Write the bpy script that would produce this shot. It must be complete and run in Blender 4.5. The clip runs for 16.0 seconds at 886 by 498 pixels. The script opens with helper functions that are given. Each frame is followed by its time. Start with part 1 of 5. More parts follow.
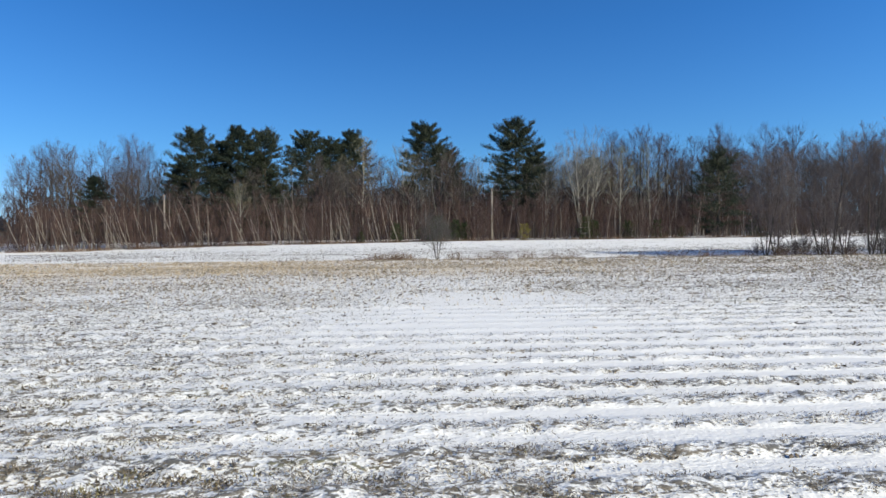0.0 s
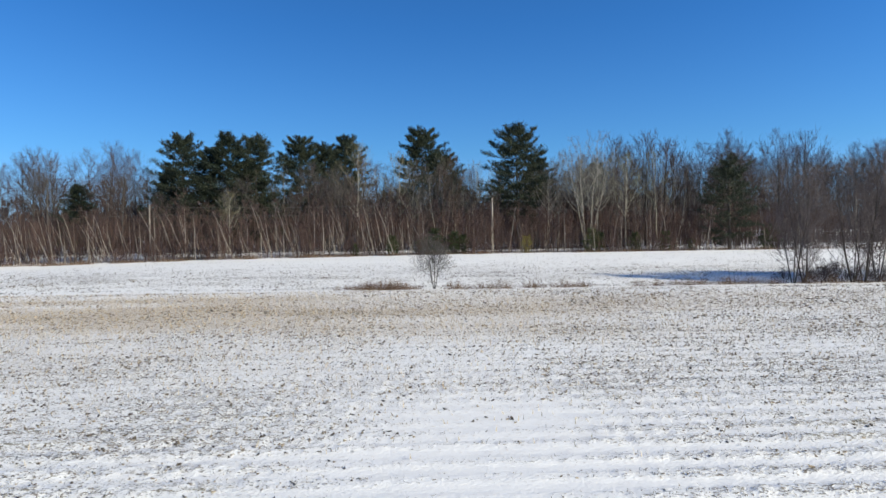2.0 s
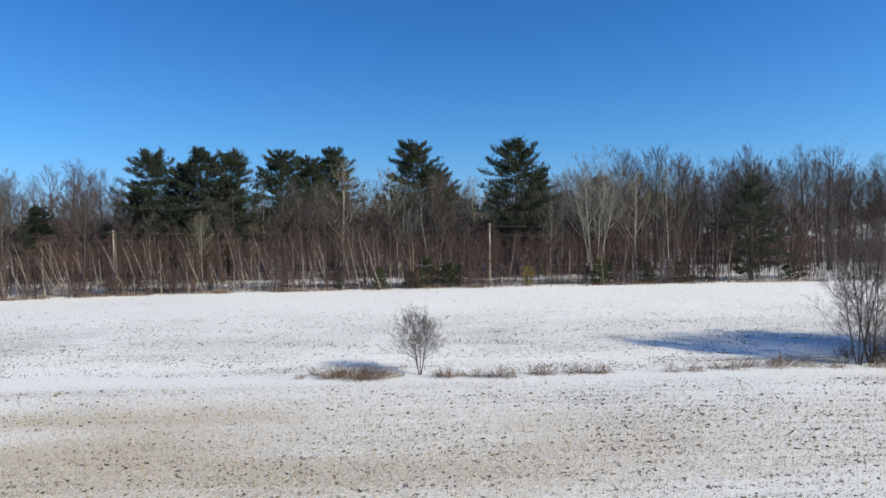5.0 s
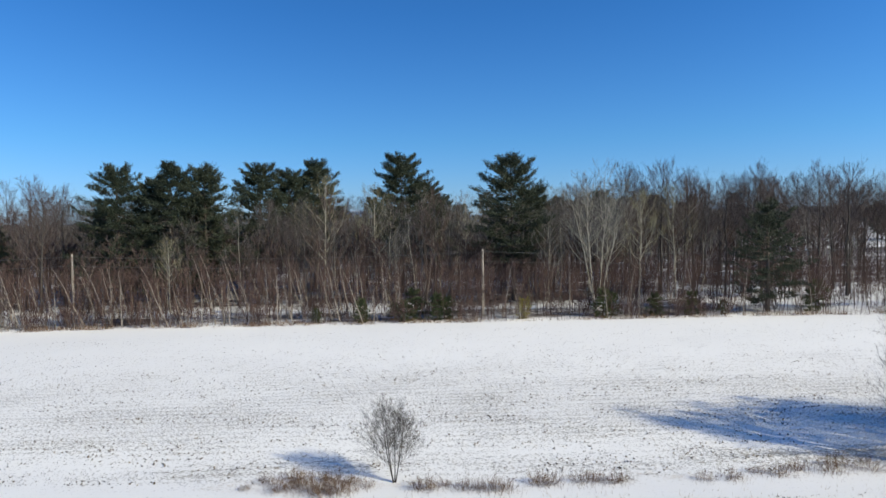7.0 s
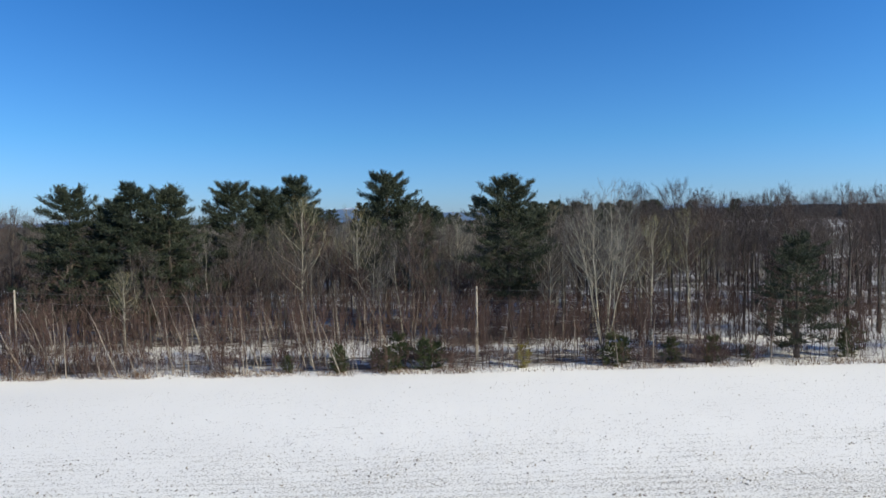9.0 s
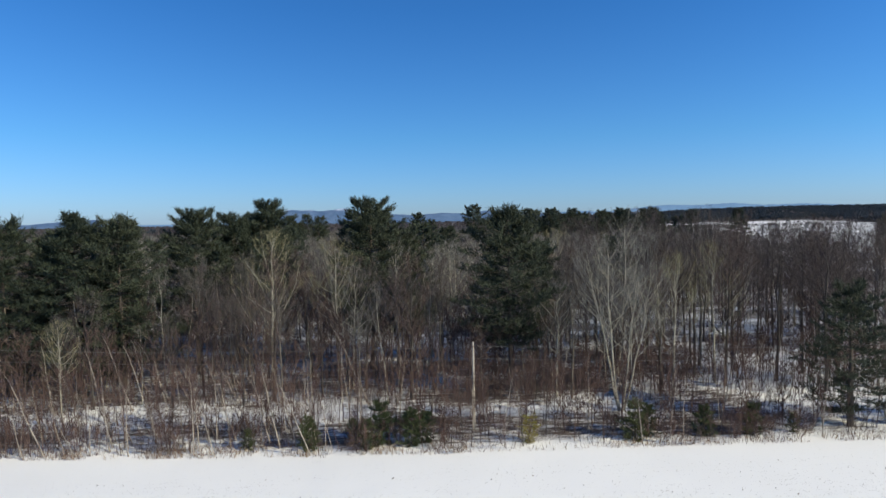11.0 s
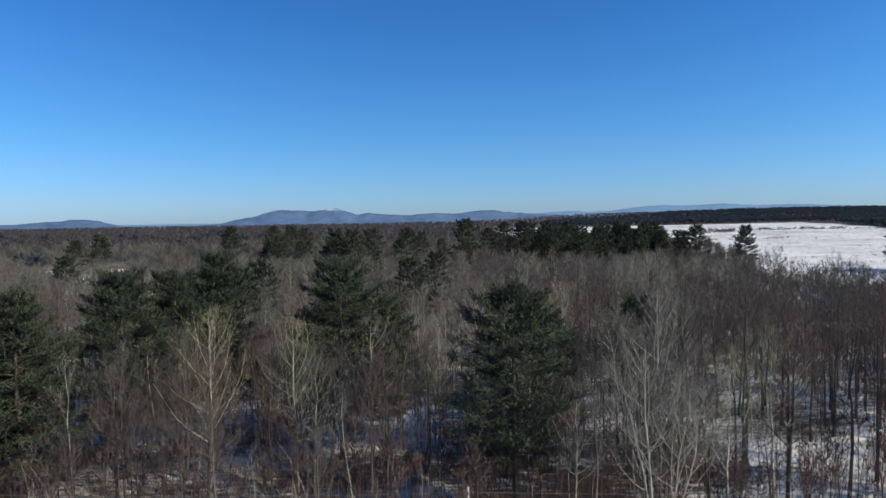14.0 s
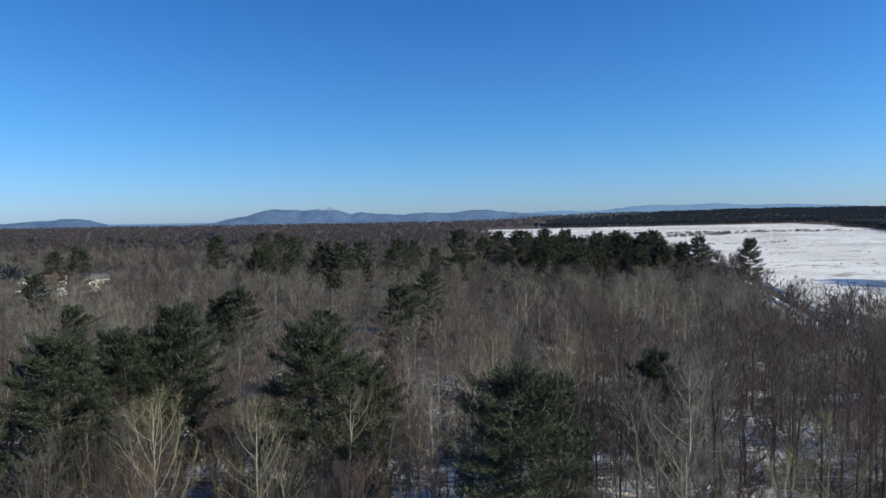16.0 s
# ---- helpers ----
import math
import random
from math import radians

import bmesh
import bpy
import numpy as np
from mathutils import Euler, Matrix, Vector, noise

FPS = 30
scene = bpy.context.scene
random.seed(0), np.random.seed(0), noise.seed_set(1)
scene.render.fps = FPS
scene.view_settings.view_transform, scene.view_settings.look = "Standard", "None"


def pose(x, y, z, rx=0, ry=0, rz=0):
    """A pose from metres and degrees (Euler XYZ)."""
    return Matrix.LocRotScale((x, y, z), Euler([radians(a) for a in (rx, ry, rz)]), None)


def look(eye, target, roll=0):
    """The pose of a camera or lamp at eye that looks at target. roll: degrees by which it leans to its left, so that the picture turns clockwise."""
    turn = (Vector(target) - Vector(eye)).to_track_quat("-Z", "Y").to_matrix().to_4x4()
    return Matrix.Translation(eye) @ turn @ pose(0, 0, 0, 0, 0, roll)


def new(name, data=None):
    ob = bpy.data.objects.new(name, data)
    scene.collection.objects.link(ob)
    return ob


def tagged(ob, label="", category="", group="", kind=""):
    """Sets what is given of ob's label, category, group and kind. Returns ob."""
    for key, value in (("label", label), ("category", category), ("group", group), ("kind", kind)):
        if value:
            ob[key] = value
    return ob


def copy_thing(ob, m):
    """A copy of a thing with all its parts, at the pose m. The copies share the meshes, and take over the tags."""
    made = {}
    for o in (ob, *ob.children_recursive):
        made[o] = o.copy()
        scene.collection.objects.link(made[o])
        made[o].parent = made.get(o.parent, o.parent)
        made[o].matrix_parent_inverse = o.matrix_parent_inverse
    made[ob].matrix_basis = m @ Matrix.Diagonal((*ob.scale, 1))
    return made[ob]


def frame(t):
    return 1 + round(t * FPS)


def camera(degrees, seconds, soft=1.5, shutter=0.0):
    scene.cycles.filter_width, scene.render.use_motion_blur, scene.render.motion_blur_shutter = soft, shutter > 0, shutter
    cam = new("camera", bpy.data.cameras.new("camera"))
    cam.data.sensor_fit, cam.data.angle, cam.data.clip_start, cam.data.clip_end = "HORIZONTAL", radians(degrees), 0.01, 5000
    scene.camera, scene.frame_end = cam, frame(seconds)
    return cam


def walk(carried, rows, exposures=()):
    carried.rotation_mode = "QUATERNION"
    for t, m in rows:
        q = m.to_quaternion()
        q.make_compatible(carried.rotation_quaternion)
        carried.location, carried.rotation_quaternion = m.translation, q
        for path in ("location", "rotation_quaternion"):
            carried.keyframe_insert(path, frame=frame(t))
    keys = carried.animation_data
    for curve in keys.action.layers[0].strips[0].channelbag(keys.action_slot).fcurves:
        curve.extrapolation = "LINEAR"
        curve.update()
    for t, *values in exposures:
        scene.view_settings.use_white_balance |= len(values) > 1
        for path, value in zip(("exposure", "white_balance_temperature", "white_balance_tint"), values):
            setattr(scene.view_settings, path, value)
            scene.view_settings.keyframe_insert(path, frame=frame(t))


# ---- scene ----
cam = camera(68.0, 16.0, soft=1.5)
PATH = [
    (0.0, (-0.000, -0.000, 1.726), (0.502, 99.976, -0.430), -0.68),
    (0.5, (-0.035, 0.985, 2.056), (0.539, 100.959, -0.157), -0.70),
    (1.0, (-0.028, 2.089, 2.496), (0.607, 102.061, 0.227), -0.73),
    (1.5, (0.033, 3.270, 3.083), (0.719, 103.241, 0.761), -0.76),
    (2.0, (0.107, 4.497, 3.678), (0.832, 104.466, 1.288), -0.80),
    (2.5, (0.188, 5.794, 4.282), (0.950, 105.760, 1.804), -0.84),
    (3.0, (0.271, 7.174, 4.966), (1.076, 107.137, 2.374), -0.89),
    (3.5, (0.382, 8.654, 5.765), (1.249, 108.613, 3.037), -0.93),
    (4.0, (0.487, 10.225, 6.556), (1.434, 110.179, 3.674), -0.96),
    (6.5, (1.401, 18.755, 10.976), (3.235, 118.665, 7.159), -0.97),
    (7.0, (1.635, 20.842, 11.893), (3.682, 120.743, 7.937), -0.97),
    (7.5, (1.861, 22.991, 12.825), (4.125, 122.882, 8.738), -0.97),
    (8.0, (2.063, 25.232, 13.756), (4.549, 125.113, 9.549), -0.97),
    (8.5, (2.254, 27.558, 14.753), (4.968, 127.428, 10.440), -0.98),
    (9.0, (2.456, 29.957, 15.801), (5.407, 129.817, 11.400), -0.98),
    (11.5, (3.227, 43.627, 20.779), (7.575, 143.435, 16.371), -1.05),
    (12.0, (3.446, 46.290, 21.845), (8.002, 146.088, 17.418), -1.04),
    (12.5, (3.656, 48.949, 22.882), (8.419, 148.736, 18.429), -1.03),
    (13.0, (3.868, 51.671, 24.023), (8.844, 151.446, 19.545), -1.01),
    (13.5, (4.085, 54.377, 25.200), (9.285, 154.139, 20.689), -0.99),
    (14.0, (4.312, 57.013, 26.403), (9.744, 156.761, 21.852), -0.98),
    (14.5, (4.511, 59.579, 27.629), (10.182, 159.313, 23.033), -0.97),
    (15.0, (4.695, 62.098, 28.835), (10.610, 161.815, 24.189), -0.96),
    (15.5, (4.856, 64.587, 30.080), (11.017, 164.286, 25.382), -0.95),
    (16.0, (5.012, 67.024, 31.293), (11.422, 166.705, 26.540), -0.94),
]
walk(cam, [(t, look(eye, target, roll)) for t, eye, target, roll in PATH])

# ---- light: clear winter sky, low sun behind and to the right ----
SUN_EL, SUN_AZ = radians(29.0), radians(124.8)
SUN_TO = Vector((math.sin(SUN_AZ) * math.cos(SUN_EL), math.cos(SUN_AZ) * math.cos(SUN_EL), math.sin(SUN_EL)))
world = bpy.data.worlds.new("winter_sky")
scene.world = world
world.use_nodes = True
wn = world.node_tree
sky = wn.nodes.new("ShaderNodeTexSky")
sky.sky_type = "NISHITA"
sky.sun_disc = False
sky.sun_elevation, sky.sun_rotation = SUN_EL, SUN_AZ
sky.altitude, sky.air_density, sky.dust_density, sky.ozone_density = 100.0, 1.0, 0.3, 2.5
back = wn.nodes["Background"]
back.inputs["Strength"].default_value = 0.105
# cold dry air: the sky's blue is deeper than the model's default
deep = wn.nodes.new("ShaderNodeMix")
deep.data_type, deep.blend_type = "RGBA", "MULTIPLY"
deep.inputs[0].default_value = 1.0
way = wn.nodes.new("ShaderNodeTexCoord")
part_z = wn.nodes.new("ShaderNodeSeparateXYZ")
wn.links.new(way.outputs["Generated"], part_z.inputs[0])
air = wn.nodes.new("ShaderNodeValToRGB")
air.color_ramp.elements[0].position, air.color_ramp.elements[0].color = 0.0, (0.39, 0.575, 1.03, 1)
air.color_ramp.elements[1].position, air.color_ramp.elements[1].color = 0.30, (0.19, 0.55, 0.97, 1)
middle = air.color_ramp.elements.new(0.12)
middle.color = (0.27, 0.585, 0.95, 1)
wn.links.new(part_z.outputs["Z"], air.inputs["Fac"])
wn.links.new(air.outputs["Color"], deep.inputs[7])
wn.links.new(sky.outputs["Color"], deep.inputs[6])
# the sky is a little brighter towards the sun's side
side = wn.nodes.new("ShaderNodeMapRange")
side.interpolation_type = "SMOOTHSTEP"
for socket, value in zip(side.inputs[1:5], (-0.7, 0.8, 0.93, 1.24)):
    socket.default_value = value
wn.links.new(part_z.outputs["X"], side.inputs[0])
glow = wn.nodes.new("ShaderNodeMix")
glow.data_type, glow.blend_type = "RGBA", "MULTIPLY"
glow.inputs[0].default_value = 1.0
wn.links.new(deep.outputs[2], glow.inputs[6])
wn.links.new(side.outputs[0], glow.inputs[7])
# and deepest in a band straight ahead, away from the sun
square = wn.nodes.new("ShaderNodeMath")
square.operation = "MULTIPLY"
wn.links.new(part_z.outputs["X"], square.inputs[0])
wn.links.new(part_z.outputs["X"], square.inputs[1])
band = wn.nodes.new("ShaderNodeMapRange")
for socket, value in zip(band.inputs[1:5], (0.0, 0.36, 0.95, 1.10)):
    socket.default_value = value
wn.links.new(square.outputs[0], band.inputs[0])
deepest = wn.nodes.new("ShaderNodeMix")
deepest.data_type, deepest.blend_type = "RGBA", "MULTIPLY"
deepest.inputs[0].default_value = 1.0
wn.links.new(glow.outputs[2], deepest.inputs[6])
wn.links.new(band.outputs[0], deepest.inputs[7])
wn.links.new(deepest.outputs[2], back.inputs["Color"])

sun_data = bpy.data.lights.new("sun", "SUN")
sun_data.energy, sun_data.angle, sun_data.color = 4.9, radians(0.53), (0.98, 0.90, 0.685)
sun = new("sun", sun_data)
sun.matrix_world = look(SUN_TO * 200, (0, 0, 0))
scene.view_settings.exposure = 0.25

rng = np.random.default_rng(7)


# ---- value noise, for land forms and scatter ----
def lattice(ix, iy, seed):
    h = (ix.astype(np.int64) * 374761393 + iy.astype(np.int64) * 668265263 + seed * 1442695041) & 0xFFFFFFFF
    h = ((h ^ (h >> 13)) * 1274126177) & 0xFFFFFFFF
    return ((h ^ (h >> 16)) & 0xFFFF) / 65535.0


def vnoise(x, y, seed=0):
    x, y = np.asarray(x, float), np.asarray(y, float)
    ix, iy = np.floor(x), np.floor(y)
    fx, fy = x - ix, y - iy
    fx, fy = fx * fx * (3 - 2 * fx), fy * fy * (3 - 2 * fy)
    a, b = lattice(ix, iy, seed), lattice(ix + 1, iy, seed)
    c, d = lattice(ix, iy + 1, seed), lattice(ix + 1, iy + 1, seed)
    return (a * (1 - fx) + b * fx) * (1 - fy) + (c * (1 - fx) + d * fx) * fy


def fnoise(x, y, seed=0, octaves=3):
    total, amp, norm = 0.0, 1.0, 0.0
    for k in range(octaves):
        total = total + amp * vnoise(np.asarray(x) * 2 ** k, np.asarray(y) * 2 ** k, seed + k * 17)
        norm += amp
        amp *= 0.5
    return total / norm


def ramp(v, a, b):
    s = np.clip((np.asarray(v, float) - a) / (b - a), 0, 1)
    return s * s * (3 - 2 * s)


def land(x, y):
    """Height of the ground: level field, a shallow ditch, a gentle rise to the wood, low hills far away."""
    x, y = np.asarray(x, float), np.asarray(y, float)
    edge = np.interp(x, [-90, -55, -30, 0, 40, 120], [-0.6, -0.4, 0.35, 0.78, 0.85, 0.8])
    z = -0.31 * np.exp(-((y - 53.0) / 5.0) ** 2) + ramp(y, 61, 93) * edge
    z = z + ramp(y, 93, 112) * (1.0 - edge) + 0.12 * (fnoise(x / 9, y / 9, 5) - 0.5) * ramp(y, 95, 105)
    z = z + 34 * ramp(y, 1500, 2300) * ramp(x, 250, 1300)
    return z


def open_far(x, y):
    """1 on the far snowfields beyond the wood, 0 under trees."""
    x, y = np.asarray(x, float), np.asarray(y, float)
    wobble = 18 * (fnoise(x / 60, y / 60, 31) - 0.5)
    lane = 133 + 0.36 * (y - 272)
    strip = (1 - ramp(np.abs(x - lane), 6, 8)) * ramp(y, 232, 240) * (1 - ramp(y, 330, 345))
    left = np.interp(y, [225, 245, 272, 305, 330, 365, 480, 720, 800, 1450, 1650, 1700], [140, 140, 138, 149, 160, 175, 203, 222, 118, 180, 215, 600]) + wobble * ramp(y, 300, 420)
    right = np.interp(y, [225, 600, 880, 1000, 1400, 1700], [2000, 1500, 640, 740, 935, 1050]) + wobble * 2
    main = ramp(x, left - 4, left + 4) * (1 - ramp(x, right - 6, right + 6)) * ramp(y, 242, 252) * (1 - ramp(y, 1640, 1680))
    belt = ramp(np.abs(y - (985 + 0.02 * x) - wobble), 3, 7)
    yard = np.exp(-(((x + 150) / 30) ** 2 + ((y - 372) / 26) ** 2) ** 2) * ramp(vnoise(x / 7, y / 9, 33), 0.3, 0.5)
    return np.maximum(np.maximum(main * belt, yard), strip)


# ---- materials ----
class Nodes:
    """Short cuts for node materials."""

    def __init__(self, name, rough=0.9):
        self.mat = bpy.data.materials.new(name)
        self.mat.use_nodes = True
        self.nt = self.mat.node_tree
        self.bsdf = self.nt.nodes["Principled BSDF"]
        self.bsdf.inputs["Roughness"].default_value = rough
        self.bsdf.inputs["Specular IOR Level"].default_value = 0.25

    def node(self, kind, **values):
        n = self.nt.nodes.new(kind)
        for key, value in values.items():
            n.inputs[key.replace("_", " ")].default_value = value
        return n

    def link(self, a, b):
        self.nt.links.new(a, b)
        return b

    def coords(self, scale=(1, 1, 1), world_space=False):
        src = self.node("ShaderNodeNewGeometry").outputs["Position"] if world_space else self.node("ShaderNodeTexCoord").outputs["Object"]
        m = self.node("ShaderNodeMapping", Scale=scale)
        self.link(src, m.inputs["Vector"])
        return m.outputs["Vector"]

    def noise(self, vec, scale, detail=3.0, rough=0.55):
        n = self.node("ShaderNodeTexNoise", Scale=scale, Detail=detail, Roughness=rough)
        self.link(vec, n.inputs["Vector"])
        return n.outputs["Fac"]

    def steps(self, fac, stops):
        n = self.node("ShaderNodeValToRGB")
        ramp_ = n.color_ramp
        while len(ramp_.elements) < len(stops):
            ramp_.elements.new(0.5)
        for e, (at, colour) in zip(ramp_.elements, stops):
            e.position, e.color = at, (*colour, 1)
        self.link(fac, n.inputs["Fac"])
        return n.outputs["Color"]

    def math(self, op, a, b, clamp=False):
        n = self.node("ShaderNodeMath")
        n.operation, n.use_clamp = op, clamp
        for k, v in enumerate((a, b)):
            if isinstance(v, bpy.types.NodeSocket):
                self.link(v, n.inputs[k])
            else:
                n.inputs[k].default_value = v
        return n.outputs[0]

    def mix(self, fac, a, b, blend="MIX"):
        n = self.node("ShaderNodeMix")
        n.data_type, n.blend_type = "RGBA", blend
        for socket, v in ((n.inputs[0], fac), (n.inputs[6], a), (n.inputs[7], b)):
            if isinstance(v, bpy.types.NodeSocket):
                self.link(v, socket)
            elif isinstance(v, tuple):
                socket.default_value = (*v, 1)
            else:
                socket.default_value = v
        return n.outputs[2]

    def colour(self, socket):
        self.link(socket, self.bsdf.inputs["Base Color"])

    def thin(self, socket, share):
        """Open crowns let a share of the light through."""
        through_ = self.node("ShaderNodeBsdfTranslucent")
        self.link(socket, through_.inputs["Color"])
        both = self.node("ShaderNodeMixShader")
        both.inputs[0].default_value = share
        self.link(self.bsdf.outputs[0], both.inputs[1])
        self.link(through_.outputs[0], both.inputs[2])
        self.link(both.outputs[0], self.nt.nodes["Material Output"].inputs["Surface"])

    def bump(self, height, strength, distance):
        n = self.node("ShaderNodeBump", Strength=strength, Distance=distance)
        self.link(height, n.inputs["Height"])
        self.link(n.outputs["Normal"], self.bsdf.inputs["Normal"])


def bark(name, dark, pale, marks, scale=6.0):
    m = Nodes(name, 0.92)
    v = m.coords((1, 1, 0.35))
    n1, n2 = m.noise(v, scale, 4), m.noise(v, scale * 0.17, 2)
    c = m.steps(n1, [(0.32, dark), (0.62, pale)])
    c = m.mix(m.math("MULTIPLY", n2, 0.55), c, marks)
    info = m.node("ShaderNodeObjectInfo").outputs["Random"]
    c = m.mix(m.math("MULTIPLY", info, 0.35), c, tuple(0.6 * k for k in pale))
    m.colour(c)
    m.bump(n1, 0.5, 0.03)
    return m.mat


def twigs(name, a, b, c3, thin=0.0):
    """Twigs tinted at random; thin: the share of light that open far crowns let through."""
    m = Nodes(name, 0.9)
    isl = m.node("ShaderNodeNewGeometry").outputs["Random Per Island"]
    c = m.steps(isl, [(0.0, a), (0.55, b), (1.0, c3)])
    info = m.node("ShaderNodeObjectInfo").outputs["Random"]
    big = m.noise(m.coords((1, 1, 1), True), 0.12, 2)
    c = m.mix(m.math("MULTIPLY", m.math("ADD", info, big), 0.3), c, tuple(0.55 * k for k in b))
    m.colour(c)
    if thin:
        m.thin(c, thin)
    return m.mat


def needles(name, dark, mid, light, thin=0.0):
    m = Nodes(name, 0.7)
    isl = m.node("ShaderNodeNewGeometry").outputs["Random Per Island"]
    clump = m.noise(m.coords((1, 1, 1.6)), 1.3, 2)
    mixed = m.math("ADD", m.math("MULTIPLY", isl, 0.2), m.math("MULTIPLY", m.math("SUBTRACT", clump, 0.25), 1.4, True))
    c = m.steps(mixed, [(0.1, dark), (0.55, mid), (1.0, light)])
    info = m.node("ShaderNodeObjectInfo").outputs["Random"]
    n = m.noise(m.coords(), 0.7, 3)
    c = m.mix(m.math("MULTIPLY", n, 0.5), c, dark)
    c = m.mix(m.math("MULTIPLY", info, 0.4), c, light)
    m.colour(c)
    if thin:
        m.thin(c, thin)
    return m.mat


def plain(name, colours, rough=0.85, scale=5.0, stretch=(1, 1, 1)):
    m = Nodes(name, rough)
    n = m.noise(m.coords(stretch), scale, 4)
    m.colour(m.steps(n, [(0.3 + 0.4 * k / max(1, len(colours) - 1), c) for k, c in enumerate(colours)]))
    m.bump(n, 0.3, 0.01)
    return m.mat


def snow_material():
    """Snow over stubble: zone.r stubble field, zone.g dry grass, zone.b leaf litter and some painted tree shade."""
    m = Nodes("snow_ground", 0.75)
    att = m.node("ShaderNodeAttribute")
    att.attribute_name = "zone"
    sep = m.node("ShaderNodeSeparateColor")
    m.link(att.outputs["Color"], sep.inputs[0])
    red, green, blue = sep.outputs
    pos = m.coords((1, 1, 1), True)
    fine = m.noise(m.coords((15.0, 22.0, 15), True), 1.0, 3, 0.6)
    clod = m.noise(m.coords((5.5, 9.0, 5), True), 1.0, 3, 0.55)
    wide = m.noise(m.coords((0.5, 1.6, 1), True), 1.0, 3, 0.5)
    grain = m.noise(pos, 38.0, 3, 0.6)
    tint = m.noise(pos, 0.06, 3)
    hue = m.noise(m.coords((0.6, 1.4, 1), True), 1.0, 3, 0.6)
    snow = m.steps(tint, [(0.3, (0.81, 0.80, 0.77)), (0.7, (0.865, 0.855, 0.82))])
    snow = m.mix(m.math("MULTIPLY", grain, 0.12), snow, (0.66, 0.665, 0.67))
    soil = m.steps(hue, [(0.30, (0.065, 0.062, 0.056)), (0.46, (0.13, 0.12, 0.098)), (0.58, (0.17, 0.135, 0.085)), (0.72, (0.14, 0.145, 0.07))])
    straw = m.steps(fine, [(0.3, (0.37, 0.295, 0.205)), (0.7, (0.58, 0.485, 0.36))])
    litter = m.steps(clod, [(0.3, (0.05, 0.038, 0.032)), (0.7, (0.12, 0.092, 0.076))])
    bare = m.math("ADD", m.math("ADD", m.math("MULTIPLY", fine, 0.52), m.math("MULTIPLY", clod, 0.30)), m.math("MULTIPLY", grain, 0.18))
    bare = m.math("MULTIPLY", m.math("SUBTRACT", m.math("ADD", bare, m.math("MULTIPLY", red, 0.172)), 0.645), 16.0, True)
    bare = m.math("MULTIPLY", bare, m.math("MULTIPLY", red, 3.0, True))
    dry = m.math("MULTIPLY", m.math("SUBTRACT", m.math("ADD", m.math("ADD", m.math("MULTIPLY", fine, 0.6), m.math("MULTIPLY", clod, 0.4)), m.math("MULTIPLY", green, 0.33)), 0.63), 7.0, True)
    dry = m.math("MULTIPLY", dry, m.math("MULTIPLY", green, 2.5, True))
    leaf = m.math("MULTIPLY", m.math("SUBTRACT", m.math("ADD", m.math("ADD", m.math("MULTIPLY", clod, 0.5), m.math("MULTIPLY", wide, 0.5)), m.math("MULTIPLY", blue, 0.5)), 0.66), 6.0, True)
    # thin rows of litter across the second field
    xyz = m.node("ShaderNodeSeparateXYZ")
    m.link(pos, xyz.inputs[0])
    drift = m.math("MULTIPLY", m.noise(m.coords((0.10, 0.45, 1), True), 1.0, 3, 0.6), 1.1)
    wave = m.math("SINE", m.math("MULTIPLY", m.math("ADD", drift, m.math("SUBTRACT", xyz.outputs[1], m.math("MULTIPLY", xyz.outputs[0], 0.02))), 8.27), 0.0)
    speck = m.math("ADD", m.noise(m.coords((6.0, 9.5, 1), True), 1.0, 4, 0.72), m.math("MULTIPLY", m.math("MULTIPLY", wave, m.math("MULTIPLY", m.math("SUBTRACT", wide, 0.25), 2.0, True)), 0.05))
    speck = m.math("MULTIPLY", m.math("SUBTRACT", m.math("ADD", speck, m.math("MULTIPLY", att.outputs["Alpha"], 0.25)), 0.658), 12.0, True)
    streak = m.noise(m.coords((0.035, 0.065, 1), True), 1.0, 6, 0.75)
    streak = m.math("MULTIPLY", m.math("SUBTRACT", streak, 0.555), 16.0, True)
    streak = m.math("MULTIPLY", streak, m.math("MULTIPLY", m.math("SUBTRACT", xyz.outputs[1], 200.0), 0.02, True))
    c = m.mix(m.math("MULTIPLY", bare, 0.92), snow, soil)
    c = m.mix(m.math("MULTIPLY", streak, 0.72), c, (0.17, 0.15, 0.125))
    c = m.mix(m.math("MULTIPLY", speck, 0.75), c, soil)
    c = m.mix(m.math("MULTIPLY", dry, 0.85), c, straw)
    c = m.mix(leaf, c, litter)
    m.colour(c)
    m.bump(m.math("ADD", m.math("MULTIPLY", m.math("MULTIPLY", m.math("ADD", fine, clod), 0.5), m.math("ADD", m.math("MULTIPLY", red, 0.7, True), 0.35)), m.math("MULTIPLY", grain, 0.06)), 1.0, 0.055)
    m.bsdf.inputs["Subsurface Weight"].default_value = 0.0
    return m.mat


M_SNOW = snow_material()
M_BARK_DARK = bark("dark_bark", (0.028, 0.024, 0.022), (0.09, 0.08, 0.072), (0.048, 0.042, 0.038))
M_BARK_GREY = bark("grey_bark", (0.07, 0.062, 0.053), (0.18, 0.16, 0.135), (0.10, 0.088, 0.073))
M_BARK_PALE = bark("pale_aspen_bark", (0.17, 0.16, 0.13), (0.46, 0.43, 0.36), (0.28, 0.265, 0.21), 3.0)
M_BARK_BIRCH = bark("young_birch_bark", (0.11, 0.092, 0.078), (0.46, 0.415, 0.36), (0.18, 0.145, 0.12), 4.0)
M_BARK_PINE = bark("pine_bark", (0.04, 0.033, 0.028), (0.13, 0.105, 0.085), (0.07, 0.06, 0.05))
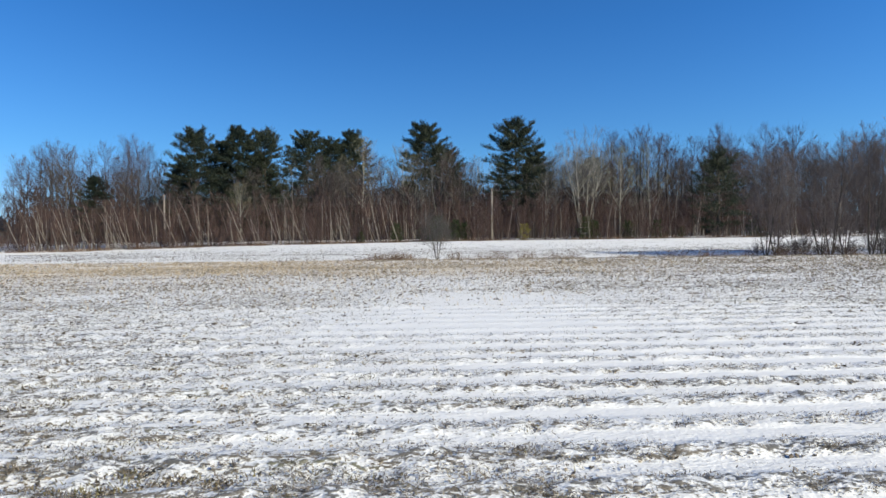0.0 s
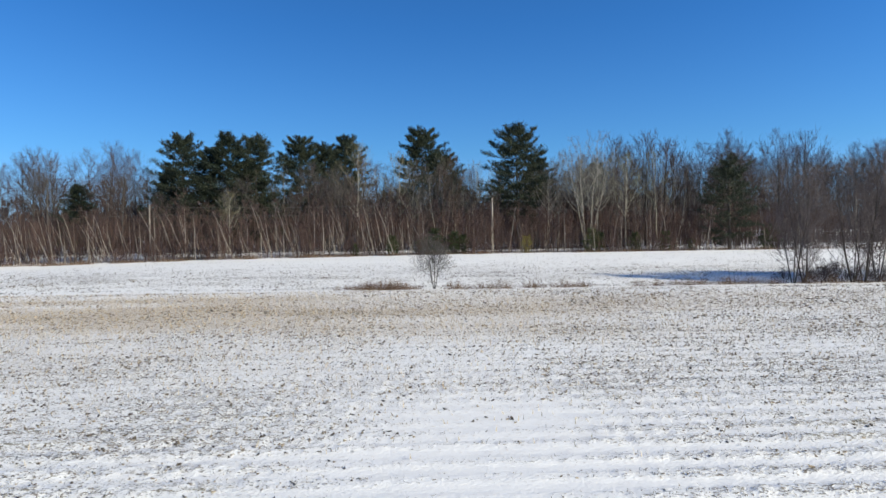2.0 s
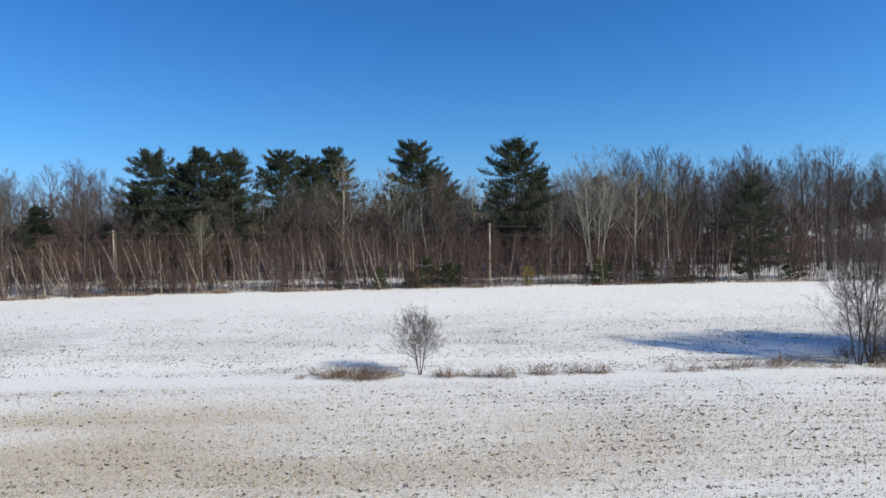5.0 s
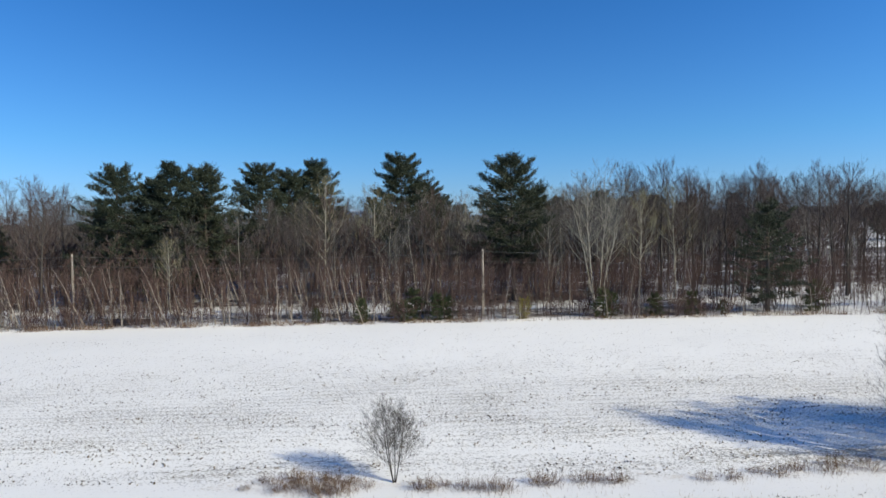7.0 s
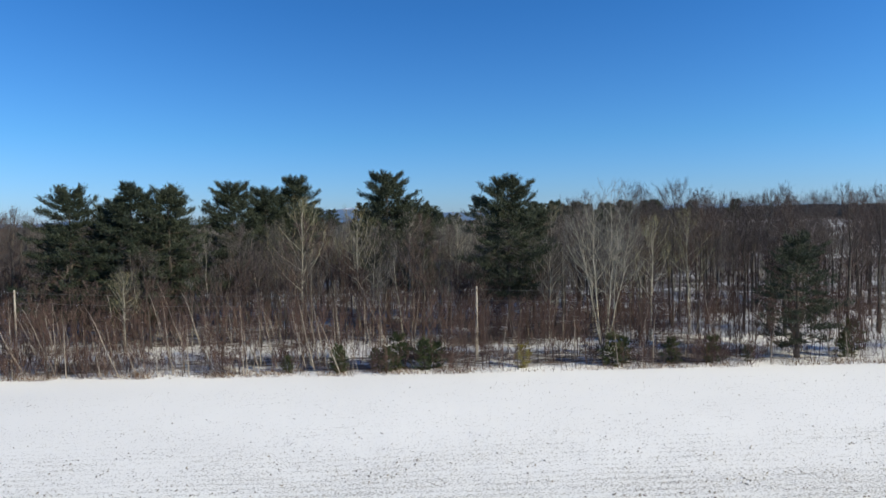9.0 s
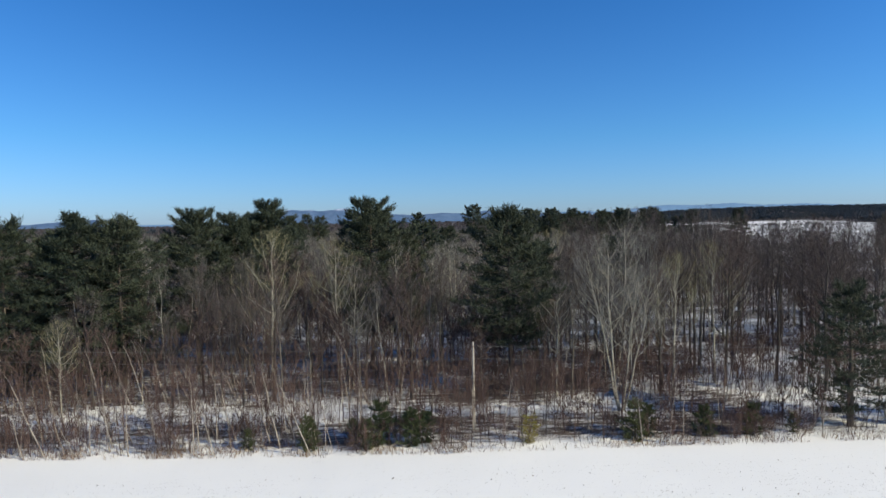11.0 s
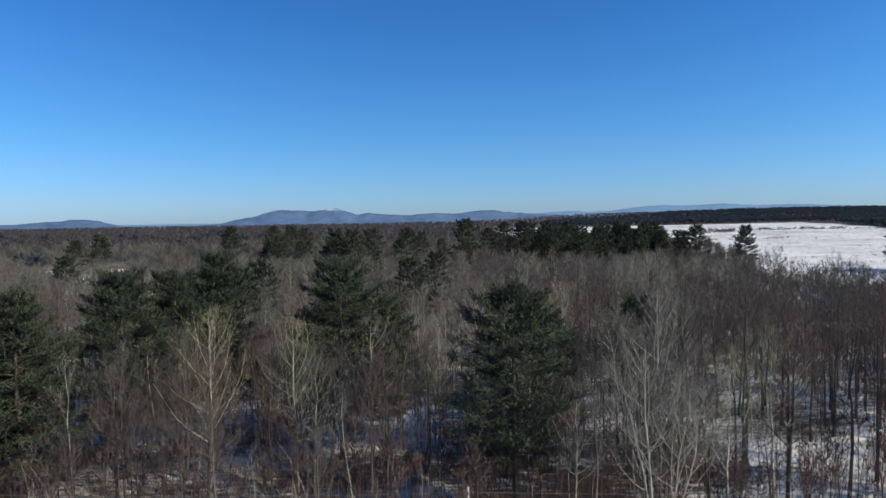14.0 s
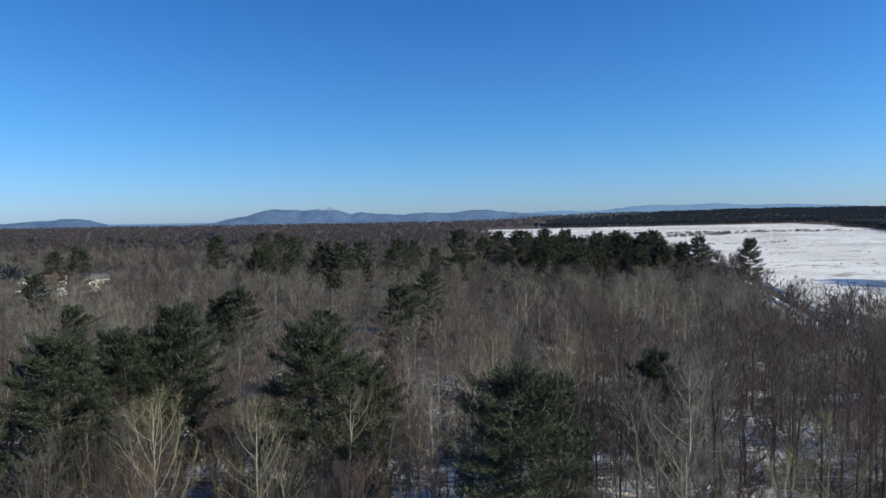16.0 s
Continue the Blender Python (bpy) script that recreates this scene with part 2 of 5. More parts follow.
M_TWIG_BROWN = twigs("brown_twigs", (0.040, 0.033, 0.033), (0.082, 0.067, 0.065), (0.150, 0.128, 0.122))
M_TWIG_UNDER = twigs("umber_twigs", (0.046, 0.033, 0.030), (0.090, 0.063, 0.056), (0.145, 0.108, 0.097))
M_TWIG_RED = twigs("red_brown_twigs", (0.056, 0.036, 0.032), (0.104, 0.066, 0.057), (0.165, 0.113, 0.098))
M_TWIG_WOOD = twigs("mauve_brown_twigs", (0.082, 0.070, 0.067), (0.132, 0.113, 0.107), (0.195, 0.172, 0.162), 0.3)
M_TWIG_MAUVE = twigs("mauve_grey_twigs", (0.085, 0.070, 0.069), (0.140, 0.117, 0.114), (0.205, 0.176, 0.170))
M_TWIG_GREY = twigs("grey_twigs", (0.060, 0.056, 0.053), (0.100, 0.093, 0.086), (0.155, 0.146, 0.136))
M_TWIG_STAND = twigs("grey_beige_twigs", (0.092, 0.084, 0.071), (0.172, 0.158, 0.135), (0.28, 0.262, 0.230), 0.3)
M_TWIG_PALE = twigs("pale_olive_twigs", (0.13, 0.119, 0.066), (0.21, 0.193, 0.112), (0.31, 0.288, 0.185))
M_TWIG_ASH = twigs("ash_grey_twigs", (0.11, 0.104, 0.092), (0.18, 0.172, 0.155), (0.27, 0.26, 0.235))
M_NEEDLE = needles("pine_needles", (0.014, 0.023, 0.017), (0.039, 0.050, 0.031), (0.078, 0.086, 0.050))
# bluish and pale: the distance haze is mixed into this needle colour
M_FIR_HAZED = needles("hazed_fir_needles", (0.046, 0.060, 0.076), (0.056, 0.070, 0.086), (0.068, 0.082, 0.098), 0.5)
M_NEEDLE_YOUNG = needles("young_pine_needles", (0.026, 0.040, 0.018), (0.055, 0.073, 0.030), (0.110, 0.120, 0.048))
M_NEEDLE_YELLOW = needles("yellowed_needles", (0.10, 0.10, 0.02), (0.22, 0.20, 0.035), (0.34, 0.29, 0.06))
M_STRAW = twigs("dry_straw", (0.34, 0.265, 0.175), (0.46, 0.375, 0.26), (0.60, 0.51, 0.38))
M_STUBBLE = twigs("stubble_litter", (0.070, 0.058, 0.048), (0.18, 0.148, 0.112), (0.37, 0.315, 0.232))
M_TUFT = twigs("olive_tufts", (0.07, 0.048, 0.028), (0.15, 0.125, 0.055), (0.27, 0.25, 0.10))
M_RUST = twigs("rust_weeds", (0.10, 0.062, 0.040), (0.17, 0.108, 0.068), (0.26, 0.18, 0.115))
# paler than the near twigs: aerial haze is painted into the colour
M_FAR_HAZED = twigs("hazed_far_brush", (0.105, 0.089, 0.086), (0.128, 0.110, 0.107), (0.155, 0.136, 0.132), 0.5)
M_POLE = plain("weathered_pole", [(0.24, 0.21, 0.175), (0.38, 0.345, 0.30)], 0.9, 3.0, (6, 6, 0.6))
M_WIRE = plain("grey_wire", [(0.10, 0.10, 0.10), (0.16, 0.16, 0.16)], 0.5)
M_GLASS_INSUL = plain("brown_porcelain", [(0.10, 0.05, 0.03), (0.16, 0.08, 0.05)], 0.25)
M_WALL = plain("house_siding", [(0.62, 0.60, 0.56), (0.72, 0.70, 0.66)], 0.8, 2.0)
M_ROOF = plain("house_roof", [(0.15, 0.07, 0.055), (0.22, 0.105, 0.08)], 0.85, 2.0)
M_ROOF_GREY = plain("grey_roof", [(0.10, 0.095, 0.095), (0.16, 0.15, 0.15)], 0.85, 2.0)
M_ROAD = plain("wet_asphalt", [(0.045, 0.045, 0.046), (0.075, 0.073, 0.072)], 0.7, 1.2)
M_BANK = plain("banked_snow", [(0.66, 0.66, 0.65), (0.82, 0.82, 0.80)], 0.8, 0.8)
M_PANE = plain("dark_pane", [(0.03, 0.035, 0.04), (0.05, 0.055, 0.06)], 0.15)


# ---- mesh building ----
class Geo:
    """Collects tubes, cones and blades in numpy arrays and turns them into one mesh."""

    def __init__(self):
        self.v, self.q, self.t, self.n = [], [], [], 0

    def _add(self, v, q=None, t=None):
        if q is not None and len(q):
            self.q.append(q + self.n)
        if t is not None and len(t):
            self.t.append(t + self.n)
        self.v.append(v)
        self.n += len(v)

    def tubes(self, p, r, sides=4):
        """p: (m, k, 3) lines, r: (m, k) radii."""
        p, r = np.asarray(p, float), np.asarray(r, float)
        m, k, _ = p.shape
        d = p[:, -1] - p[:, 0]
        d /= np.linalg.norm(d, axis=1, keepdims=True) + 1e-9
        ref = np.where(np.abs(d[:, 2:3]) > 0.8, [[1.0, 0, 0]], [[0, 0, 1.0]])
        u = np.cross(d, ref)
        u /= np.linalg.norm(u, axis=1, keepdims=True) + 1e-9
        w = np.cross(d, u)
        a = np.arange(sides) * 2 * np.pi / sides
        ring = np.cos(a)[None, :, None] * u[:, None] + np.sin(a)[None, :, None] * w[:, None]
        v = p[:, :, None] + r[:, :, None, None] * ring[:, None]
        i = np.arange(m)[:, None, None] * k * sides + np.arange(k - 1)[None, :, None] * sides
        j = np.arange(sides)[None, None]
        jn = (j + 1) % sides
        q = np.stack([i + j, i + jn, i + jn + sides, i + j + sides], -1).reshape(-1, 4)
        self._add(v.reshape(-1, 3), q=q)

    def cones(self, a, b, r):
        """Slim three-sided spikes from a to b."""
        a, b = np.asarray(a, float), np.asarray(b, float)
        m = len(a)
        d = b - a
        d = d / (np.linalg.norm(d, axis=1, keepdims=True) + 1e-9)
        ref = np.where(np.abs(d[:, 2:3]) > 0.8, [[1.0, 0, 0]], [[0, 0, 1.0]])
        u = np.cross(d, ref)
        u /= np.linalg.norm(u, axis=1, keepdims=True) + 1e-9
        w = np.cross(d, u)
        r = np.broadcast_to(np.asarray(r, float), (m,))[:, None]
        v = np.stack([a + u * r, a - 0.5 * u * r + 0.87 * w * r, a - 0.5 * u * r - 0.87 * w * r, b], 1)
        i = np.arange(m)[:, None] * 4
        t = np.concatenate([i + [0, 1, 3], i + [1, 2, 3], i + [2, 0, 3]], 0)
        self._add(v.reshape(-1, 3), t=t)

    def blades(self, a, b, side):
        """Leaf blades: triangles with foot a, tip b and half width side (m, 3)."""
        m = len(a)
        v = np.stack([a - side, a + side, b], 1)
        i = np.arange(m)[:, None] * 3
        self._add(v.reshape(-1, 3), t=i + [0, 1, 2])

    def twigs(self, a, b, r):
        """The finest twigs, a centimetre thick or less: slim tapered slivers turned all ways."""
        a, b = np.asarray(a, float), np.asarray(b, float)
        turn = np.random.default_rng(len(a)).normal(0, 1, a.shape)
        w = np.cross(b - a, turn)
        w /= np.linalg.norm(w, axis=1, keepdims=True) + 1e-9
        self.blades(a, b, w * r)

    def box(self, lo, hi):
        x0, y0, z0 = lo
        x1, y1, z1 = hi
        v = np.array([(x, y, z) for z in (z0, z1) for y in (y0, y1) for x in (x0, x1)], float)
        q = np.array([(0, 2, 3, 1), (4, 5, 7, 6), (0, 1, 5, 4), (2, 6, 7, 3), (0, 4, 6, 2), (1, 3, 7, 5)])
        self._add(v, q=q)

    def take(self, v, q, t, m=None):
        self._add(v, q, t)

    def arrays(self):
        v = np.concatenate(self.v)
        q = np.concatenate(self.q) if self.q else np.zeros((0, 4), int)
        t = np.concatenate(self.t) if self.t else np.zeros((0, 3), int)
        return v, q, t

    def mesh(self, name, material, smooth=True):
        v, q, t = self.arrays()
        me = bpy.data.meshes.new(name)
        me.vertices.add(len(v))
        me.vertices.foreach_set("co", v.astype(np.float32).ravel())
        me.loops.add(len(q) * 4 + len(t) * 3)
        me.loops.foreach_set("vertex_index", np.concatenate([q.ravel(), t.ravel()]).astype(np.int32))
        me.polygons.add(len(q) + len(t))
        start = np.concatenate([np.arange(len(q)) * 4, len(q) * 4 + np.arange(len(t)) * 3])
        me.polygons.foreach_set("loop_start", start.astype(np.int32))
        if smooth:
            me.polygons.foreach_set("use_smooth", np.ones(len(q) + len(t), bool))
        me.materials.append(material)
        me.update(calc_edges=True)
        return me


def unit(v):
    return v / (np.linalg.norm(v, axis=-1, keepdims=True) + 1e-9)


def thing(name, label, category, group="", kind=""):
    return tagged(new(name), label, category, group, kind)


def part(name, mesh, parent, label=""):
    ob = new(name, mesh)
    ob.parent = parent
    if label:
        ob["label"] = label
    return ob


def stuff(name, geo, material, label, category, smooth=True):
    return tagged(new(name, geo.mesh(name, material, smooth)), label, category, kind="stuff")


# ---- plants ----
def bare_tree(g, seed, height, radius, base=0.3, limbs=18, reach=0.32, rise=44, subs=7, fine=6, twig=0.010,
              lean=(0, 0), stems=1, spread=0.5, trunk=None, lite=False, foot=0.25, limb_geo=None):
    """Leafless broadleaf tree: trunk geometry into trunk, limbs and twigs into g."""
    r = np.random.default_rng(seed)
    trunk = trunk or g
    for s in range(stems):
        a = r.uniform(0, 6.28)
        out = np.array([math.cos(a), math.sin(a), 0]) * (spread if stems > 1 else 0)
        h = height * (1 if s == 0 else r.uniform(0.75, 0.97))
        k = 9
        f = np.linspace(0, 1, k)
        bend = r.normal(0, 0.012 * h, (k, 3)).cumsum(0) * [1, 1, 0]
        line = np.outer(f, [lean[0] * h, lean[1] * h, h * 0.93]) + bend * f[:, None] + np.outer(f ** 0.7, out * h * 0.3) + out * foot
        rr = radius * (1 if s == 0 else 0.75)
        rad = rr * (1.0 - f) ** 0.8 + twig * 0.8
        rad[0] *= 1.25
        line[0, 2] = -0.15
        trunk.tubes(line[None], rad[None], 6)
        n = limbs if stems == 1 else max(5, limbs * 2 // (stems + 1))
        at = base + (0.97 - base) * (np.arange(n) + r.uniform(0, 1, n)) / n
        p0 = np.stack([np.interp(at, f, line[:, c]) for c in range(3)], 1)
        az = np.arange(n) * 2.4 + r.uniform(-0.5, 0.5, n) + a
        el = np.radians(rise + r.normal(0, 9, n) + 22 * (at - 0.5))
        # limbs end on a rounded crown outline
        cut = el + radians(13)
        ca, sa = np.cos(cut) / reach, np.sin(cut) / (0.5 - 0.4 * base)
        zc = (at * 0.93 - 0.5 - 0.4 * base) / (0.5 - 0.4 * base)
        qa, qb, qc = ca ** 2 + sa ** 2, zc * sa, zc ** 2 - 1
        ln = (-qb + np.sqrt(np.clip(qb ** 2 - qa * qc, 0, None))) / qa
        ln = h * np.clip(ln, 0.05, 0.55) * r.uniform(0.68, 1.02, n)
        ks = np.linspace(0, 1, 5)
        els = el[:, None] + np.radians(24) * ks[None] + r.normal(0, 0.10, (n, 5))
        azs = az[:, None] + r.normal(0, 0.16, (n, 5)).cumsum(1)
        step = (ln / 4)[:, None, None] * np.stack([np.cos(els) * np.cos(azs), np.cos(els) * np.sin(azs), np.sin(els)], -1)
        limb = p0[:, None] + np.concatenate([np.zeros((n, 1, 3)), step[:, :-1].cumsum(1)], 1)
        rl = (np.interp(at, f, rad) * 0.40)[:, None] * (1 - 0.85 * ks[None]) + twig * 0.7
        if lite:
            g.cones(limb[:, 0], limb[:, -1], rl[:, 1])
        else:
            (limb_geo or g).tubes(limb, rl, 4 if limb_geo else 3)
        # side branches
        m = n * subs
        li = np.repeat(np.arange(n), subs)
        sf = np.clip(r.uniform(0.2, 1.0, m), 0, 0.999)
        i0 = (sf * 4).astype(int)
        t0 = (sf * 4 - i0)[:, None]
        q0 = limb[li, i0] * (1 - t0) + limb[li, i0 + 1] * t0
        tang = unit(limb[li, i0 + 1] - limb[li, i0])
        d = unit(tang + r.normal(0, 0.62, (m, 3)) + [0, 0, 0.28])
        sl = ln[li] * (0.34 * (1.15 - sf) + 0.12) * r.uniform(0.7, 1.3, m) + 0.016 * height
        d2 = unit(d + r.normal(0, 0.2, (m, 3)) + [0, 0, 0.25])
        mid = q0 + d * (sl * 0.5)[:, None]
        tip = q0 + unit(d + d2) * sl[:, None]
        g.cones(q0, tip, twig * 1.35)
        # twigs
        if fine:
            tm = m * fine
            si = np.repeat(np.arange(m), fine)
            u = r.uniform(0.15, 1, tm)[:, None]
            w0 = np.where(u < 0.5, q0[si] + (mid - q0)[si] * u * 2, mid[si] + (tip - mid)[si] * (u * 2 - 1))
            dd = unit(d2[si] + r.normal(0, 0.6, (tm, 3)) + [0, 0, 0.25])
            g.twigs(w0, w0 + dd * (sl[si] * r.uniform(0.35, 0.85, tm))[:, None], twig)


def white_pine(g, seed, height, base=0.22, reach=0.29, whorls=20, per=6, lats=9, tufts=4, count=6, blade=0.5, width=0.05, droop=0.0,
               trunk=None, radius=0.3, top=0.3, ragged=0.40, gap=0.0, profile=(0.6, 0.85, 1.0, 0.97, 0.84, 0.58), lean=0.0):
    """Pine: straight trunk, whorls of sweeping limbs, flat fans of side branches on them, and plumes of long needles."""
    r = np.random.default_rng(seed)
    trunk = trunk or g
    up = np.array([0, 0, 1.0])
    k = height / 20
    f = np.linspace(0, 1, 8)
    line = np.stack([r.normal(0, 0.05 * k, 8).cumsum() + lean * height * f ** 2, r.normal(0, 0.05 * k, 8).cumsum(), f * height * 0.98], 1)
    line[0, 2] = -0.15
    trunk.tubes(line[None], (radius * (1 - f) ** 0.9 + 0.02)[None], 7)
    n = whorls * per
    at = base + (0.985 - base) * (np.clip(np.repeat(np.arange(whorls), per) + r.normal(0, 0.17, n), 0, None) / whorls) ** 0.95
    at = np.clip(at, base * 0.8, 0.99)
    c = (at - base) / (1 - base)
    prof = np.interp(c, [0, 0.12, 0.35, 0.6, 0.8, 0.93, 1.0], [*profile, top])
    ln = height * reach * prof * r.uniform(1 - ragged, 1 + ragged * 0.6, n) * np.repeat(r.uniform(0.88, 1.10, whorls), per)
    if gap:
        ln *= np.where(r.uniform(0, 1, n) < gap, 0.5, 1.0)
    az = np.arange(n) * (2 * np.pi / per) + np.repeat(r.uniform(0, 6.28, whorls), per) + r.normal(0, 0.34, n)
    el0 = np.radians(np.interp(c, [0, 0.3, 0.7, 0.9, 1.0], [-10 - droop, -3 - droop, 8, 22, 58])) + r.normal(0, 0.12, n)
    ks = np.linspace(0, 1, 5)
    els = el0[:, None] + np.radians(26) * ks[None] ** 2
    azs = az[:, None] + r.normal(0, 0.05, (n, 5)).cumsum(1)
    step = (ln / 4)[:, None, None] * np.stack([np.cos(els) * np.cos(azs), np.cos(els) * np.sin(azs), np.sin(els)], -1)
    p0 = np.stack([np.interp(at, f, line[:, q]) for q in range(3)], 1)
    limb = p0[:, None] + np.concatenate([np.zeros((n, 1, 3)), step[:, :-1].cumsum(1)], 1)
    trunk.tubes(limb, (0.010 + 0.010 * ln)[:, None] * (1 - 0.8 * ks[None]), 3)
    # side branches, alternating, in the plane of the limb
    m = n * lats
    li = np.repeat(np.arange(n), lats)
    turn = np.tile(np.arange(lats), n)
    sf = np.clip(0.16 + 0.84 * (turn + r.uniform(0, 1, m)) / lats, 0, 0.999)
    i0 = (sf * 4).astype(int)
    t0 = (sf * 4 - i0)[:, None]
    q0 = limb[li, i0] * (1 - t0) + limb[li, i0 + 1] * t0
    tang = unit(limb[li, i0 + 1] - limb[li, i0])
    sidev = unit(np.cross(tang, up))
    ang = np.radians(r.uniform(30, 68, m)) * (1.15 - 0.75 * sf) * np.where(turn % 2, 1, -1)
    d = unit(tang * np.cos(ang)[:, None] + sidev * np.sin(ang)[:, None] + up * r.normal(0.14, 0.12, m)[:, None])
    sl = (ln[li] * 0.52 * (1.1 - sf) + 0.55 * k) * r.uniform(0.6, 1.3, m)
    # plumes of needles along them
    ti = np.repeat(np.arange(m), tufts)
    u = (np.tile(np.arange(tufts), m) + r.uniform(0.2, 1, m * tufts)) / tufts
    keep = r.uniform(0, 1, len(ti)) < np.clip(sl[ti] / (1.2 * k) + 0.45, 0, 1) * np.where(c[li[ti]] > 0.62, 1.0, np.interp(sf[ti], [0.15, 0.45, 0.65], [0.4, 0.85, 1.0]))
    ti, u = ti[keep], u[keep]
    foot = q0[ti] + d[ti] * (sl[ti] * u)[:, None] + up * (0.14 * sl[ti] * u * u)[:, None]
    bi = np.repeat(np.arange(len(ti)), count)
    dd = unit(d[ti][bi] * 0.8 + up * 0.40 + r.normal(0, 0.55, (len(bi), 3)))
    foot = foot[bi] + r.normal(0, 0.13 * max(k, 0.3), (len(bi), 3))
    tip = foot + dd * (blade * r.uniform(0.6, 1.25, len(bi)))[:, None]
    side = unit(np.cross(dd, up + r.normal(0, 0.7, (len(bi), 3)))) * (width * r.uniform(0.6, 1.3, len(bi)))[:, None]
    g.blades(foot, tip, side)


def shrub(g, seed, height, stems=14, fan=0.6, subs=6, fine=4, r0=0.02, twig=0.009):
    """Many stems from one foot, forking into fine twigs."""
    r = np.random.default_rng(seed)
    n = stems
    az = r.uniform(0, 6.28, n)
    el = np.radians(r.uniform(90 - fan * 75, 88, n))
    ln = height * r.uniform(0.6, 1.05, n)
    ks = np.linspace(0, 1, 5)
    els = el[:, None] + (np.pi / 2 - el)[:, None] * 0.45 * ks[None] + r.normal(0, 0.07, (n, 5))
    azs = az[:, None] + r.normal(0, 0.15, (n, 5)).cumsum(1)
    step = (ln / 4)[:, None, None] * np.stack([np.cos(els) * np.cos(azs), np.cos(els) * np.sin(azs), np.sin(els)], -1)
    foot = np.stack([0.12 * np.cos(az), 0.12 * np.sin(az), np.full(n, -0.05)], 1)
    limb = foot[:, None] + np.concatenate([np.zeros((n, 1, 3)), step[:, :-1].cumsum(1)], 1)
    g.tubes(limb, r0 * (1 - 0.8 * ks[None]) * r.uniform(0.6, 1.2, (n, 1)), 4)
    m = n * subs
    li = np.repeat(np.arange(n), subs)
    sf = r.uniform(0.2, 0.999, m)
    i0 = (sf * 4).astype(int)
    t0 = (sf * 4 - i0)[:, None]
    q0 = limb[li, i0] * (1 - t0) + limb[li, i0 + 1] * t0
    d = unit(unit(limb[li, i0 + 1] - limb[li, i0]) + r.normal(0, 0.4, (m, 3)) + [0, 0, 0.25])
    sl = height * 0.30 * (1.2 - sf) * r.uniform(0.6, 1.2, m) + 0.1
    tip = q0 + d * sl[:, None]
    g.cones(q0, tip, twig * 1.3)
    if fine:
        si = np.repeat(np.arange(m), fine)
        u = r.uniform(0.2, 1, len(si))[:, None]
        w0 = q0[si] + (tip - q0)[si] * u
        dd = unit(d[si] + r.normal(0, 0.45, (len(si), 3)) + [0, 0, 0.3])
        g.twigs(w0, w0 + dd * (sl[si] * r.uniform(0.3, 0.7, len(si)))[:, None], twig * 1.2)


def sapling(g, seed, height, lean, trunk=None, radius=0.035, limbs=11, fine=8, twig=0.006, base=0.22):
    bare_tree(g, seed, height, radius, base=base, limbs=limbs, reach=0.13, rise=50, subs=4, fine=fine, twig=twig, lean=lean, trunk=trunk)


def grass_tuft(g, seed, height, n, spread):
    r = np.random.default_rng(seed)
    a = np.concatenate([r.normal(0, spread, (n, 2)), np.full((n, 1), -0.03)], 1)
    d = unit(np.concatenate([r.normal(0, 0.32, (n, 2)), np.ones((n, 1))], 1))
    g.cones(a, a + d * (height * r.uniform(0.35, 1.1, n))[:, None], 0.0065)


def edge_bend(x):
    """How far the foot of the wood lies behind its straight line."""
    return np.interp(x, [-75, -40, -25, 0, 40], [4.2, 3.2, 1.6, -0.5, -0.9])


def stand(x, y, turn=0.0, size=1.0):
    return pose(x, y, float(land(x, y)), 0, 0, turn) @ Matrix.Diagonal((size, size, size, 1))


# ---- ground: one sheet from the camera to the horizon ----
def axis_lines(*runs):
    out = []
    for a, b, step in runs:
        out.append(np.arange(a, b - step * 0.5, step))
    return np.concatenate(out)


def growing(start, end, step, factor):
    out, v = [], start
    while v < end:
        out.append(v)
        step *= factor
        v += step
    return np.array(out + [end])


def row_phase(x, y):
    """Harvest rows run across the view, 0.76 m apart, a little askew."""
    return (y + 0.25 - 0.035 * x + 0.07 * (fnoise(x / 3, y / 5, 3) - 0.5)) / 0.76


def stubble_cover(x, y):
    """How much litter shows through the snow of the near field, 0 to 1."""
    ph = row_phase(x, y)
    row = ramp(0.5 + 0.5 * np.cos(2 * np.pi * ph), 0.22, 0.72)
    heavy = vnoise(np.floor(ph) * 1.7, x / 14 + 5, 9)
    patch = fnoise(x / 5, y / 3.2, 11)
    dense = np.interp(y, [3, 6, 9, 14, 20, 30, 40, 50], [0.60, 0.58, 0.52, 0.50, 0.58, 0.60, 0.56, 0.50])
    dense = dense + 0.28 * ramp(-x, -1, 5) * (1 - ramp(y, 15, 24)) + 0.03 * ramp(x, 3, 10) * ramp(y, 10, 18)
    clean = np.exp(-((x - 1.0) / 3.0) ** 2 - ((y - 13.0) / 1.5) ** 2) + 0.9 * np.exp(-((x - 1.3) / 1.9) ** 2 - ((y - 17.4) / 1.3) ** 2) + 0.7 * np.exp(-((x - 2.0) / 2.6) ** 2 - ((y - 6.1) / 0.30) ** 2)
    return np.clip(dense + np.interp(y, [8, 20], [0.40, 0.62]) * (patch - 0.5) + ((0.36 + 0.42 * ramp(x, -2, 4)) * (row - 0.5) + 0.5 * (heavy - 0.5)) * np.interp(y, [3, 5, 10, 20], [0.5, 1, 0.85, 0.35]) - 0.55 * clean - 0.06 * ramp(x, 0, 4) * (1 - ramp(y, 9, 14)), 0, 1)


